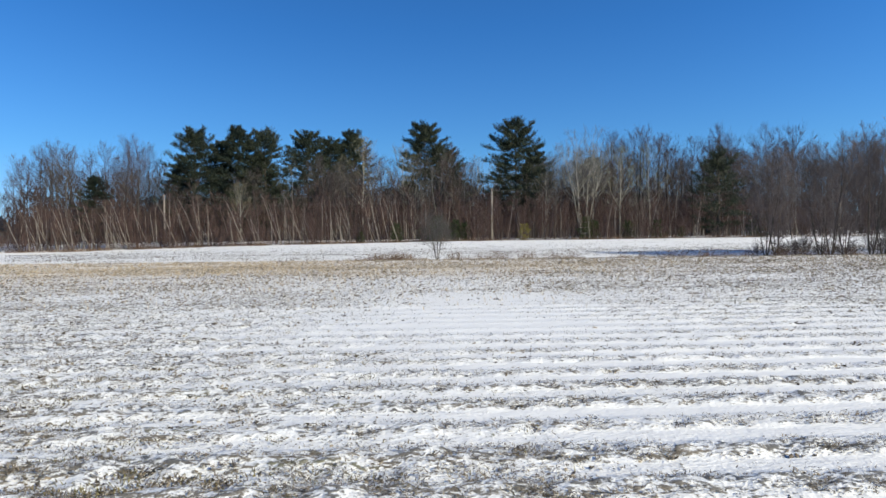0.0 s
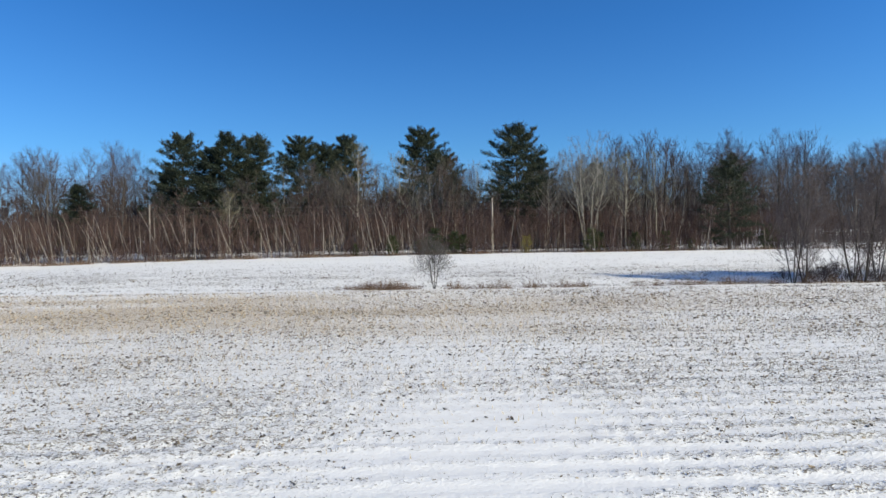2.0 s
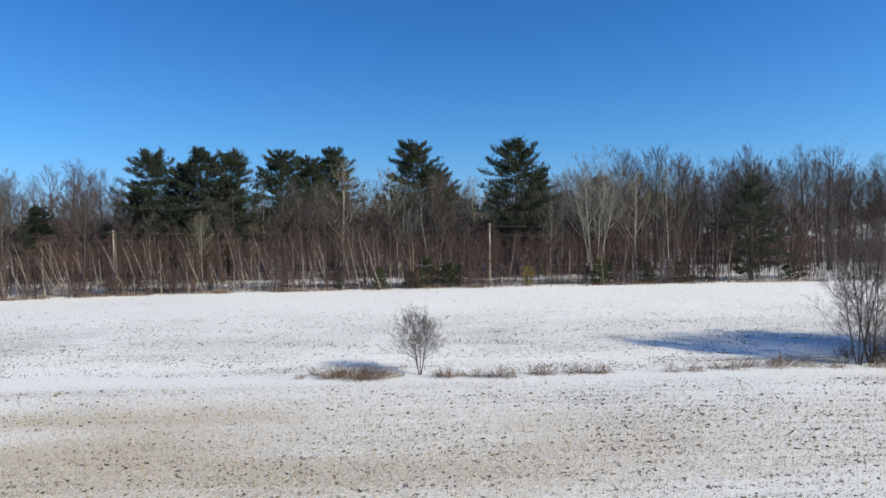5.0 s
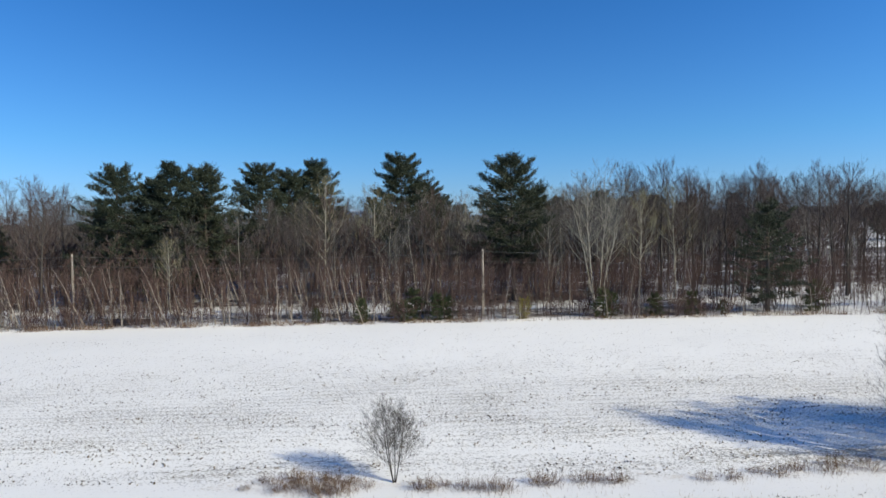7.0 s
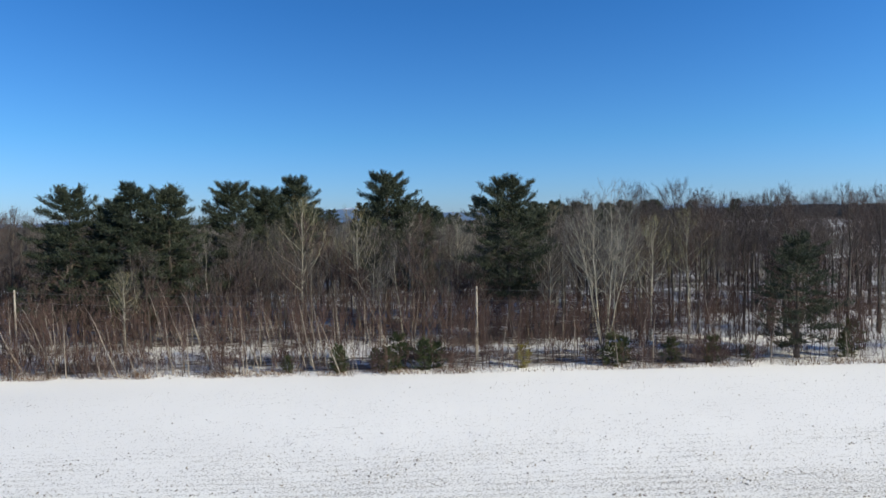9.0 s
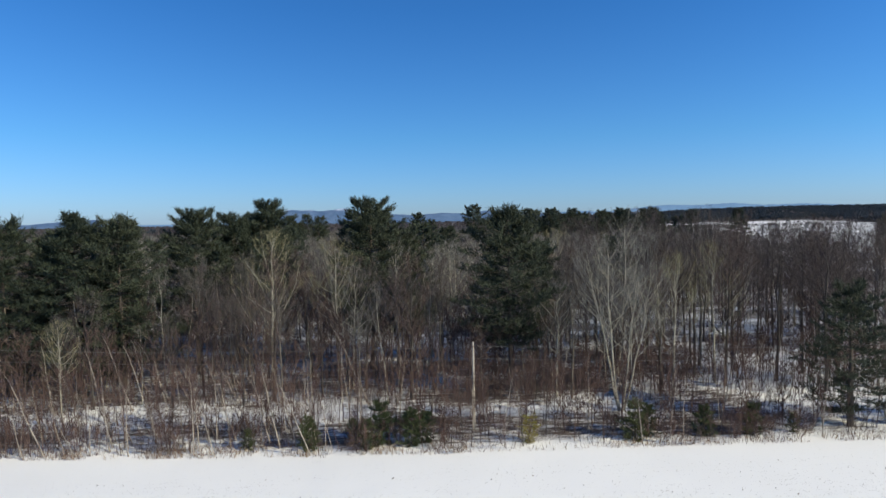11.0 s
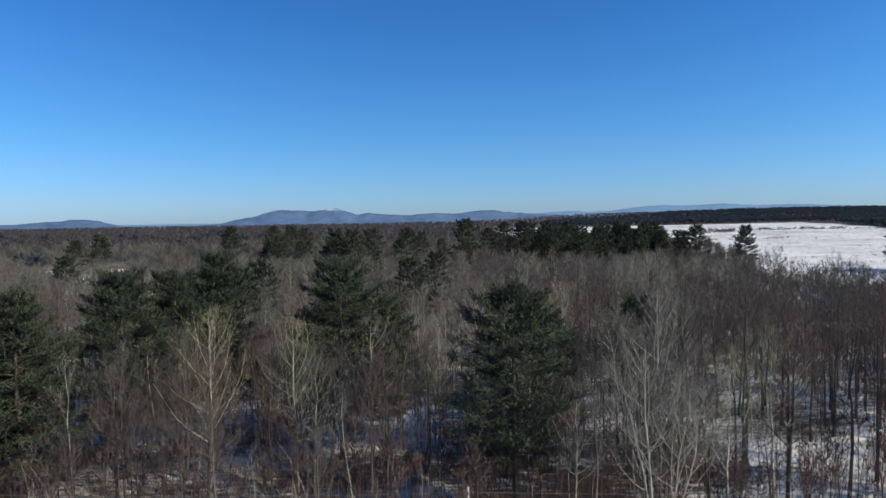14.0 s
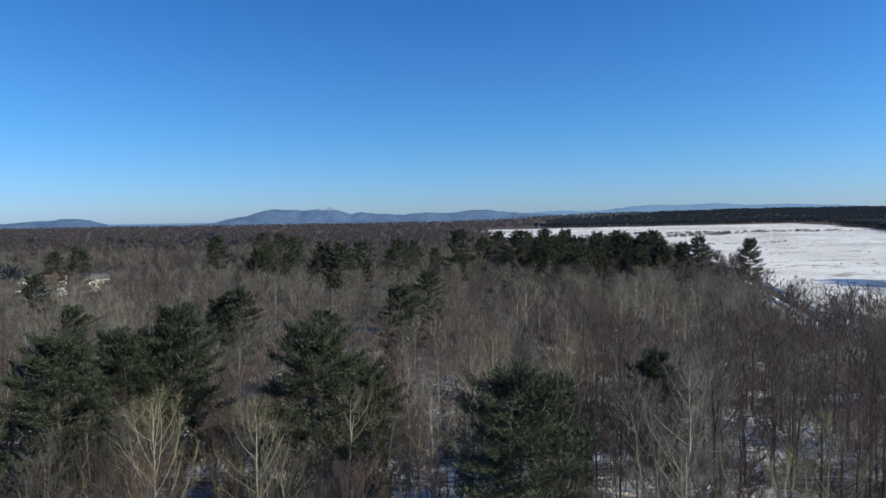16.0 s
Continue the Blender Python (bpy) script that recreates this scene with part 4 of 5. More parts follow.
for px_, py_, top_, kind_, turn_ in [(-2.0, 107.6, 10.5, 1, 10), (-26.0, 108.0, 9.5, 1, -15), (33.5, 104.4, 9.0, 2, 20), (46.0, 96.4, 7.4, 1, 170), (12.5, 100.5, 7.5, 4, 0), (-9.5, 99.0, 7.5, 1, 30),
                                    (24.5, 97.5, 8.0, 4, 160), (18.2, 98.5, 8.3, 0, 0), (30.0, 97.8, 7.6, 5, 0), (-15.5, 100.4, 8.2, 1, 5)]:
    put("birch", kind_, px_, py_, top_, 7.2, turn_)
SPOTS = []
for k, (px_, py_) in enumerate(scatter(70, -66, -4, 94.2, 98.6, 0.5, 54)):
    py_ = py_ + float(edge_bend(px_))
    put("birch", (1, 4, 1, 0, 4)[k % 5], px_, py_, float(land(px_, py_)) + float(rng.uniform(5.0, 8.4)), 7.2, float(rng.normal(0, 50)))


def mass(kind, spots, heights, seed, name, material, label, category):
    """Many plants of a kind that nobody could count, in one mesh."""
    r = np.random.default_rng(seed)
    models = []
    for s in range(5):
        g = Geo()
        kind(g, seed + s)
        models.append(g.arrays())
    out = Geo()
    for (x, y), h in zip(spots, heights):
        y = y + float(edge_bend(x)) * max(0.0, 1 - (y - 94) / 12) if y < 106 else y
        v, q, t = models[r.integers(0, 5)]
        a = r.uniform(0, 6.28)
        c, s = math.cos(a), math.sin(a)
        w = v * h * np.array([1, 1, 1])
        out.take(np.stack([x + c * w[:, 0] - s * w[:, 1], y + s * w[:, 0] + c * w[:, 1], land(x, y) - 0.05 + w[:, 2]], 1), q, t)
    return stuff(name, out, material, label, category)


def thin_sapling(g, seed):
    r = np.random.default_rng(seed)
    bare_tree(g, seed, 1.0, 0.0038, base=0.2, limbs=9, reach=0.16, rise=48, subs=4, fine=6, twig=0.0024, lite=True, lean=(r.uniform(-0.15, 0.05), r.uniform(-0.05, 0.05)))


sap = scatter(700, -75, 72, 95.2, 115, 0.35, 57, thicket) + scatter(150, 2, 60, 99, 122, 0.5, 62, thicket)
mass(thin_sapling, sap, rng.uniform(3.0, 7.0, len(sap)), 331, "sapling_thicket", M_TWIG_RED, "dense thicket of thin red-brown saplings on snow", "thicket")
low = scatter(170, -70, 60, 94.6, 103, 0.6, 58) + scatter(230, -75, 85, 104, 150, 0.7, 59, shade)
brush = scatter(220, -78, 62, 94.4, 101, 0.5, 60, lambda x, y, r: r.uniform() < np.interp(x, [-50, -20, 0, 36, 44], [1, 0.6, 0.7, 0.7, 0.2]))
mass(lambda g, s: shrub(g, s, 1.0, stems=9, fan=0.5, subs=5, fine=7, r0=0.006, twig=0.0030), brush, rng.uniform(1.3, 3.6, len(brush)), 337, "brush", M_TWIG_RED,
     "tangled red-brown brush along the foot of the wood", "brush")
mass(lambda g, s: shrub(g, s, 1.0, stems=6, subs=4, fine=3, r0=0.008, twig=0.0048), low, rng.uniform(0.8, 2.6, len(low)), 341, "undergrowth", M_TWIG_BROWN,
     "low leafless undergrowth between the trunks", "undergrowth")


# ---- the wood farther on ----
def mid_tree(g, seed, n=16, more=8):
    """A slender trunk whose limbs fan out to a rounded crown of fine twigs."""
    r = np.random.default_rng(seed)
    g.tubes(np.array([[[0, 0, -0.02], [0, 0, 0.5], [0.02, 0, 0.9]]]), np.array([[0.0062, 0.0045, 0.0015]]), 3)
    f = r.uniform(0.36, 0.84, n)
    az = np.arange(n) * 2.4 + r.uniform(-0.5, 0.5, n)
    el = np.radians(r.uniform(38, 68, n))
    d = np.stack([np.cos(el) * np.cos(az), np.cos(el) * np.sin(az), np.sin(el)], 1)
    zc = (f - 0.68) / 0.32
    qa, qb = (np.cos(el) / 0.20) ** 2 + (np.sin(el) / 0.32) ** 2, zc * np.sin(el) / 0.32
    ln = (-qb + np.sqrt(np.clip(qb ** 2 - qa * (zc ** 2 - 1), 0, None))) / qa * r.uniform(0.6, 0.95, n)
    a = np.stack([0 * f, 0 * f, f], 1)
    g.cones(a, a + d * ln[:, None], 0.0034)
    k = np.repeat(np.arange(n), more)
    a2 = a[k] + d[k] * (ln[k] * r.uniform(0.3, 0.95, more * n))[:, None]
    d2 = unit(d[k] + r.normal(0, 0.55, (more * n, 3)) + [0, 0, 0.25])
    g.twigs(a2, a2 + d2 * (0.055 + 0.3 * ln[k] * r.uniform(0.5, 1, more * n))[:, None], 0.0040)


def round_crown(g, seed, n, low, wide, thick):
    """A crown of short spikes radiating from a few forks, with a rounded uneven top."""
    r = np.random.default_rng(seed)
    az, el = np.arange(n) * 2.4 + r.uniform(-0.4, 0.4, n), np.arcsin(r.uniform(-0.1, 1.0, n))
    shell = np.stack([np.cos(el) * np.cos(az) * wide * 0.3, np.cos(el) * np.sin(az) * wide * 0.3, 0.66 + 0.34 * np.sin(el)], 1)
    shell *= r.uniform(0.90, 1.03, n)[:, None]
    fork = shell * [0.35, 0.35, 1] - np.stack([0 * az, 0 * az, r.uniform(0.12, 0.30, n)], 1)
    fork[:, 2] = np.maximum(fork[:, 2], low)
    g.twigs(fork, shell, thick)


def open_tree(g, seed):
    g.tubes(np.array([[[0, 0, -0.02], [0, 0, 0.5], [0.02, 0, 0.9]]]), np.array([[0.011, 0.008, 0.002]]), 3)
    round_crown(g, seed, 120, 0.25, 0.85, 0.008)


def wedge(n, y0, y1, seed, half=0.74):
    r = np.random.default_rng(seed)
    y = np.sqrt(r.uniform(0, 1, n) * (y1 ** 2 - y0 ** 2) + y0 ** 2)
    x = 5 + r.uniform(-half, half, n) * (y - 40)
    ok = open_far(x, y) < 0.3
    ok &= ~((np.abs(x + 0.40 * y) < 26) & (y > 318) & (y < 404) & (r.uniform(0, 1, n) < np.interp(y, [318, 345], [0.55, 0.9])))
    return list(zip(x[ok], y[ok]))


n_ = scatter(900, -95, 110, 107.5, 168, 1.1, 55, shade)
mass(mid_tree, n_, rng.uniform(4.0, 11.0, len(n_)), 346, "understory", M_TWIG_UNDER, "thin leafless young trees between the taller trunks", "woodland")
for k, (px_, py_) in enumerate(scatter(170, -50, 90, 108, 168, 1.6, 56, shade)):
    put("young_aspen", k, px_, py_, 1.0 + float(rng.uniform(8.0, 15.0)), 11.2)


def patchy(spots, seed):
    """Pale aspen stands and brown maple stands, by patches."""
    tone = [float(fnoise(x / 38, y / 45, seed)) + 0.12 * float(rng.normal()) + 0.10 * float(ramp(-x, 5, 45)) for x, y in spots]
    return [p for p, v in zip(spots, tone) if v > 0.52], [p for p, v in zip(spots, tone) if v <= 0.52]


a_ = wedge(2000, 166, 330, 61)
pale_, a_ = patchy(a_, 97)
mass(mid_tree, pale_, rng.uniform(9, 15, len(pale_)), 352, "aspen_stand", M_TWIG_STAND, "stands of leafless pale aspens in the brown woodland", "woodland")
tall_ = np.array([1 - 0.45 * float(ramp(x, 105, 130)) * float(ramp(y, 120, 180)) * (1 - float(ramp(y, 250, 290))) for x, y in a_])
mass(mid_tree, a_, rng.uniform(8, 14, len(a_)) * tall_, 351, "woodland", M_TWIG_WOOD, "leafless brown woodland reaching away over the plain", "woodland")
b_ = wedge(2300, 330, 620, 63)
pale_, b_ = patchy(b_, 99)
mass(open_tree, pale_, rng.uniform(9, 14, len(pale_)), 353, "aspen_stand", M_TWIG_STAND, "stands of leafless grey aspens in the brown woodland", "woodland")
mass(open_tree, b_, rng.uniform(8.5, 13.5, len(b_)), 361, "woodland", M_FAR_HAZED, "leafless brown woodland reaching away over the plain", "woodland")


def far_tree(g, seed):
    g.cones(np.array([[0, 0, 0.0]]), np.array([[0, 0, 0.8]]), 0.03)
    round_crown(g, seed, 24, 0.2, 1.5, 0.052)


def far_rows():
    r = np.random.default_rng(65)
    spots, high = [], []
    d = 600.0
    while d < 4500:
        n = int(1.56 * d / (5.2 * (d / 600) ** 0.62))
        x = 5 + r.uniform(-0.78, 0.78, n) * d
        y = d * r.uniform(0.97, 1.03, n)
        ok = (open_far(x, y) < 0.3) & ~((x > 0.2 * y) & (y > 1600) & (y < 2450)) & ~((np.abs(y - 985 - 0.02 * x) < 16) & (x > 110))
        spots += list(zip(x[ok], y[ok]))
        high += list(r.uniform(9, 14, ok.sum()) * (1 + 0.12 * (d / 4500)))
        d *= 1.062
    return spots, high


spots_, high_ = far_rows()
mass(far_tree, spots_, high_, 371, "far_woodland", M_FAR_HAZED, "brown leafless forest filling the plain to the horizon", "woodland")


def dark_clump(g, seed):
    g.cones(np.array([[0, 0, 0.0]]), np.array([[0, 0, 0.9]]), 0.05)
    round_crown(g, seed, 52, 0.10, 1.25, 0.07)


def far_firs():
    r = np.random.default_rng(67)
    out = []
    for _ in range(2600):
        d = 330 * (4000 / 330) ** r.uniform()
        x = 5 + r.uniform(-0.78, 0.78) * d
        want = 0.8 * fnoise(x / 260, d / 500, 77) - 0.30 + (0.55 if x > 0.24 * d and d > 800 else -0.12)
        if r.uniform() < want and open_far(x, d) < 0.3 and not (abs(d - 985 - 0.02 * x) < 16 and x > 110):
            out.append((x, d))
    for _ in range(260):
        y = r.uniform(900, 1500)
        x = np.interp(y, [880, 1000, 1400, 1700], [640, 740, 935, 1050]) + r.uniform(0, 60)
        out.append((x, y))
    for _ in range(2400):
        d = r.uniform(1640, 2400)
        out.append((r.uniform(0.22, 0.8) * d, d))
    for _ in range(330):
        out.append((r.uniform(340, 1250), 1690 + r.uniform(0, 70)))
    return out


firs_ = far_firs()
mass(dark_clump, firs_, rng.uniform(11, 17, len(firs_)), 381, "far_conifers", M_FIR_HAZED, "dark conifers scattered through the far forest", "woodland")

hedge_ = [(float(rng.uniform(250, 900)), 0.0) for _ in range(320)]
hedge_ = [(x, 985 + 0.02 * x + float(rng.uniform(-5, 5)) if k % 2 else 640 + 0.1 * x + float(rng.uniform(-4, 4))) for k, (x, _) in enumerate(hedge_) if k % 2 or x < 380]
mass(lambda g, s: round_crown(g, s, 40, 0.0, 2.6, 0.03), hedge_, rng.uniform(1.6, 3.6, len(hedge_)), 391, "hedge", M_FAR_HAZED, "low leafless hedge across the far snowfield", "hedge")

belt_ = [(x, 760 + 0.62 * max(0.0, x - 200) + 60 * float(fnoise(x / 40, 0.0, 19)) + float(rng.normal(0, 6))) for x in map(float, rng.uniform(95, 460, 330))]
belt_ += [(x, 985 + 0.02 * x + float(rng.normal(0, 4))) for x in map(float, rng.uniform(280, 660, 190))]
mass(lambda g, s: round_crown(g, s, 44, 0.0, 1.7, 0.028), belt_, rng.uniform(2.0, 6.5, len(belt_)), 393, "hedge", M_FAR_HAZED, "ragged leafless hedgerow between snowfields", "hedge")
tuft_ = []
for _ in range(9000):
    x, y = float(rng.uniform(140, 900)), 262.0 * (980 / 262.0) ** float(rng.uniform())
    if open_far(x, y) > 0.9 and x < 0.75 * y and float(fnoise(x / 34, y / 9, 93)) + 0.25 * float(fnoise(x / 5, y / 3, 94)) > 0.70:
        tuft_.append((x, y))
mass(lambda g, s: round_crown(g, s, 9, 0.0, 7.0, 0.45), tuft_, rng.uniform(0.18, 0.55, len(tuft_)), 395, "field_stubble", M_STUBBLE, "low broken stubble showing through the far snowfield", "stubble")
for k in range(9):
    put("far_pine", k, 203.0 + 7 * k % 31, 296.0 + 11 * k % 34, 17.0 + k % 4, 19.2)

# ---- the ditch: lone tree, weeds, the clump of trees ----
g_, t_ = Geo(), Geo()
bare_tree(g_, 404, 3.9, 0.030, base=0.23, limbs=70, reach=0.50, rise=34, subs=8, fine=16, twig=0.0019, trunk=t_, stems=5, spread=0.50, foot=0.05)
stock("lone", "lone_tree", "small leafless many-stemmed tree standing alone in the snow", "tree", "", g_, t_, M_TWIG_GREY, M_BARK_DARK)
put("lone", 0, -0.2, 51.35, 3.95, 4.1, 40)

for s_ in range(3):
    g_, t_ = Geo(), Geo()
    bare_tree(g_, 410 + s_, 9.6, 0.055, base=0.10, limbs=54, reach=0.23, rise=38, subs=8, fine=13, twig=0.0042, trunk=t_, stems=4, spread=0.40)
    stock("clump", "alder", "leafless many-stemmed alder at the field's edge", "tree", "alders by the ditch", g_, t_, M_TWIG_MAUVE, M_BARK_DARK)
for k, (px_, py_, top_) in enumerate([(25.8, 51.8, 8.8), (26.9, 52.3, 9.5), (30.3, 52.0, 9.2), (31.3, 52.4, 10.2), (34.4, 52.2, 11.2), (35.7, 52.6, 11.4), (38.6, 51.8, 10.5), (41.0, 52.6, 11.0), (45.0, 52.2, 10.0), (33.0, 53.4, 8.0), (49.0, 52.8, 10.5), (52.0, 51.8, 11.0)]):
    put("clump", k, px_, py_, top_, 10.2)
for s_ in range(2):
    root_ = thing("thicket_bush", "low tangled leafless bush at the foot of the alders", "bush", "bushes by the ditch")
    g_ = Geo()
    shrub(g_, 420 + s_, 2.0, stems=26, fan=1.12, subs=8, fine=9, r0=0.010, twig=0.005)
    tagged(part("crown", g_.mesh("thicket_bush", M_TWIG_BROWN), root_), kind="stuff")
    STOCK.setdefault("bush", []).append([root_, False])
for k, (px_, py_, top_) in enumerate([(28.0, 52.4, 1.8), (28.8, 53.0, 1.6), (29.9, 53.6, 2.0), (30.8, 52.6, 1.4), (33.0, 53.0, 1.7), (36.0, 53.4, 2.2), (39.0, 53.0, 2.4), (25.4, 52.4, 1.2), (43, 53, 2.4), (27.0, 52.0, 1.2), (31.8, 51.8, 1.3), (34.6, 52.0, 1.5), (-4.9, 51.5, 0.12), (-3.5, 51.7, 0.22), (-2.4, 51.3, 0.10)]):
    put("bush", k, px_, py_, top_, 2.2)

for s_ in range(3):
    root_ = thing("weed_clump", "clump of dry rust-brown weeds in the snow", "weeds", "weeds along the ditch")
    g_ = Geo()
    grass_tuft(g_, 430 + s_, 0.42, 130, 0.46)
    grass_tuft(g_, 440 + s_, 0.95, 34, 0.36)
    shrub(g_, 450 + s_, 0.8, stems=11, fan=1.0, subs=6, fine=5, r0=0.006, twig=0.0035)
    tagged(part("tuft", g_.mesh("weed_clump", M_RUST), root_), kind="stuff")
    STOCK.setdefault("weed", []).append([root_, False])
WEEDS = [(-7.1, 51.7, .5), (-5.4, 51.5, 1.1), (-4.8, 51.6, .9), (-3.9, 51.2, 1.2), (-3.4, 51.0, 1.3), (-2.9, 51.1, 1.3), (-2.4, 51.3, 1.0), (1.1, 51.3, 1.1), (1.4, 51.2, .9), (3.0, 51.1, .9),
         (3.6, 51.1, .8), (4.4, 50.9, 1.1), (4.9, 50.9, 1.0), (6.5, 51.5, 1.1), (7.0, 51.6, 1.0), (8.6, 51.6, 1.1), (10.0, 51.5, .9), (10.5, 51.6, .8), (14.3, 51.5, .8), (15.6, 51.6, .9), (18.0, 52.0, 1.0), (20.5, 52.2, 1.1),
         (-6.3, 52.6, .8), (-5.1, 52.8, 1.0), (-4.4, 52.3, 1.1), (-3.2, 52.5, 1.0), (-2.0, 52.2, .8), (-1.4, 51.7, .6), (2.2, 51.6, .6), (9.3, 51.8, .7),
         (17.0, 52.3, .7), (19.2, 52.6, 1.0), (21.4, 52.8, 1.2), (22.6, 52.3, 1.1), (24.0, 51.9, 1.0), (26.5, 51.8, 1.2), (28.4, 52.2, 1.2), (30.2, 51.6, 1.0), (32.4, 52.2, 1.1)]
for k, (px_, py_, size_) in enumerate(WEEDS):
    plant("weed", k, stand(px_, py_ - 0.85, k * 47.0, size_ * 0.9))


# ---- power line along the edge ----
def utility_pole(x, y, top):
    root = thing("utility_pole", "weathered wooden utility pole among the saplings", "utility pole", "poles of the power line")
    h = top - float(land(x, y))
    g = Geo()
    g.tubes(np.array([[[0, 0, -0.3], [0, 0, h * 0.5], [0, 0, h - 0.05], [0, 0, h]]]), np.array([[0.135, 0.12, 0.10, 0.07]]), 12)
    part("post", g.mesh("pole_post", M_POLE), root)
    g = Geo()
    g.tubes(np.array([[[0.0, -0.16, h - 0.5], [0.0, -0.16, h - 0.42], [0.0, -0.16, h - 0.34], [0, -0.16, h - 0.3]]]), np.array([[0.03, 0.055, 0.05, 0.02]]), 10)
    part("insulator", g.mesh("pole_insulator", M_GLASS_INSUL), root, "brown porcelain insulator")
    g = Geo()
    g.box((-0.02, -0.18, h - 0.56), (0.02, 0.0, h - 0.50))
    part("bracket", g.mesh("pole_bracket", M_WIRE), root)
    root.matrix_basis = pose(x, y, float(land(x, y)))


POLES = [(-96.2, 111.8, 8.6), (-44.1, 105.7, 8.7), (8.0, 99.6, 8.7), (59.5, 97.4, 8.6)]
for p_ in POLES:
    utility_pole(*p_)
for (xa, ya, za), (xb, yb, zb) in zip(POLES, POLES[1:]):
    span_ = thing("power_line", "thin grey power line strung from pole to pole", "cable", "spans of the power line")
    f_ = np.linspace(0, 1, 17)
    for drop_, back_ in ((0.32, -0.16), (1.5, 0.13)):
        sag_ = 4 * 0.55 * f_ * (1 - f_)
        line_ = np.stack([xa + (xb - xa) * f_, ya + (yb - ya) * f_ + back_, za + (zb - za) * f_ - drop_ - sag_], 1)
        g_ = Geo()
        g_.tubes(line_[None], np.full((1, 17), 0.014), 5)
        part("wire", g_.mesh("wire", M_WIRE), span_)


# ---- far houses in the clearing ----
def house(x, y, w, d, h, turn, roof, tone):
    root = thing("house", "small far house with pale walls and a %s roof" % tone, "house", "houses in the clearing")
    g = Geo()
    g.box((-w / 2, -d / 2, -0.3), (w / 2, d / 2, h))
    v = np.array([(-w / 2, -d / 2, h), (w / 2, -d / 2, h), (w / 2, d / 2, h), (-w / 2, d / 2, h), (-w / 2, 0, h + d * 0.33), (w / 2, 0, h + d * 0.33)], float)
    g.take(v, None, np.array([(0, 3, 4), (1, 5, 2)]))
    part("wall", g.mesh("house_wall", M_WALL, False), root)
    g = Geo()
    for sgn in (-1, 1):
        lo, hi = np.array([0, sgn * (d / 2 + 0.5), h - 0.33]), np.array([0, 0, h + d * 0.33 + 0.02])
        a = [lo + [-w / 2 - 0.4, 0, 0], lo + [w / 2 + 0.4, 0, 0], hi + [w / 2 + 0.4, 0, 0], hi + [-w / 2 - 0.4, 0, 0]]
        v = np.array(a + [p + np.array([0, 0, 0.2]) for p in a])
        g.take(v, np.array([(0, 1, 2, 3), (4, 7, 6, 5), (0, 4, 5, 1), (1, 5, 6, 2), (2, 6, 7, 3), (3, 7, 4, 0)]), None)
    part("roof", g.mesh("house_roof", roof, False), root)
    for wx in (-w * 0.3, w * 0.05, w * 0.32):
        g = Geo()
        g.box((wx - 0.5, -d / 2 - 0.05, 1.0), (wx + 0.5, -d / 2 + 0.02, 2.3))
        part("window", g.mesh("house_window", M_PANE, False), root)
    root.matrix_basis = pose(x, y, float(land(x, y)), 0, 0, turn)


house(-163.0, 396.0, 10.0, 8.5, 4.2, 20, M_ROOF, "red-brown")
house(-141.0, 388.0, 11.0, 9.0, 4.4, 62, M_ROOF_GREY, "grey")
house(-177.0, 401.0, 9.0, 8.0, 3.2, 15, M_ROOF_GREY, "grey")


# ---- the lane beside the far field ----
def lane_strip(name, off, half, rise, material, label, category):
    y = np.linspace(226, 346, 61)
    x = 133 + 0.36 * (y - 272) + off
    wob = 0.35 * (fnoise(y / 3, y * 0 + off, 17) - 0.5) * (rise > 0.2)
    z = land(x, y)
    cols = [(-half, -0.1), (-half * 0.55, rise * 0.8), (0, rise), (half * 0.55, rise * 0.8), (half, -0.1)]
    v = np.stack([np.stack([x + c + wob, y, z + h + wob * (h > 0)], 1) for c, h in cols], 1).reshape(-1, 3)
    q = np.array([(k * 5 + c, k * 5 + c + 1, k * 5 + c + 6, k * 5 + c + 5) for k in range(60) for c in range(4)])
    g = Geo()
    g.take(v, q, None)
    return tagged(new(name, g.mesh(name, material)), label, category, kind="structure")


lane_strip("road", 0.0, 3.0, 0.08, M_ROAD, "dark cleared lane between banks of snow", "road")
lane_strip("snow_bank", -4.3, 1.3, 0.7, M_BANK, "ridge of ploughed snow along the lane", "snow bank")
lane_strip("snow_bank", 4.3, 1.3, 0.7, M_BANK, "ridge of ploughed snow along the lane", "snow bank")
put("maple", 1, 138.6, 272.0, 10.0, 15.4)
for k, (px_, py_, top_) in enumerate([(141.5, 264.5, 3.6), (144.0, 261.0, 4.0), (147.0, 257.0, 3.8), (150.0, 255.0, 3.4), (143.0, 259.0, 3.2)]):
    put("bush", k, px_, py_, top_, 2.2)
utility_pole(151.5, 266.0, 6.2)


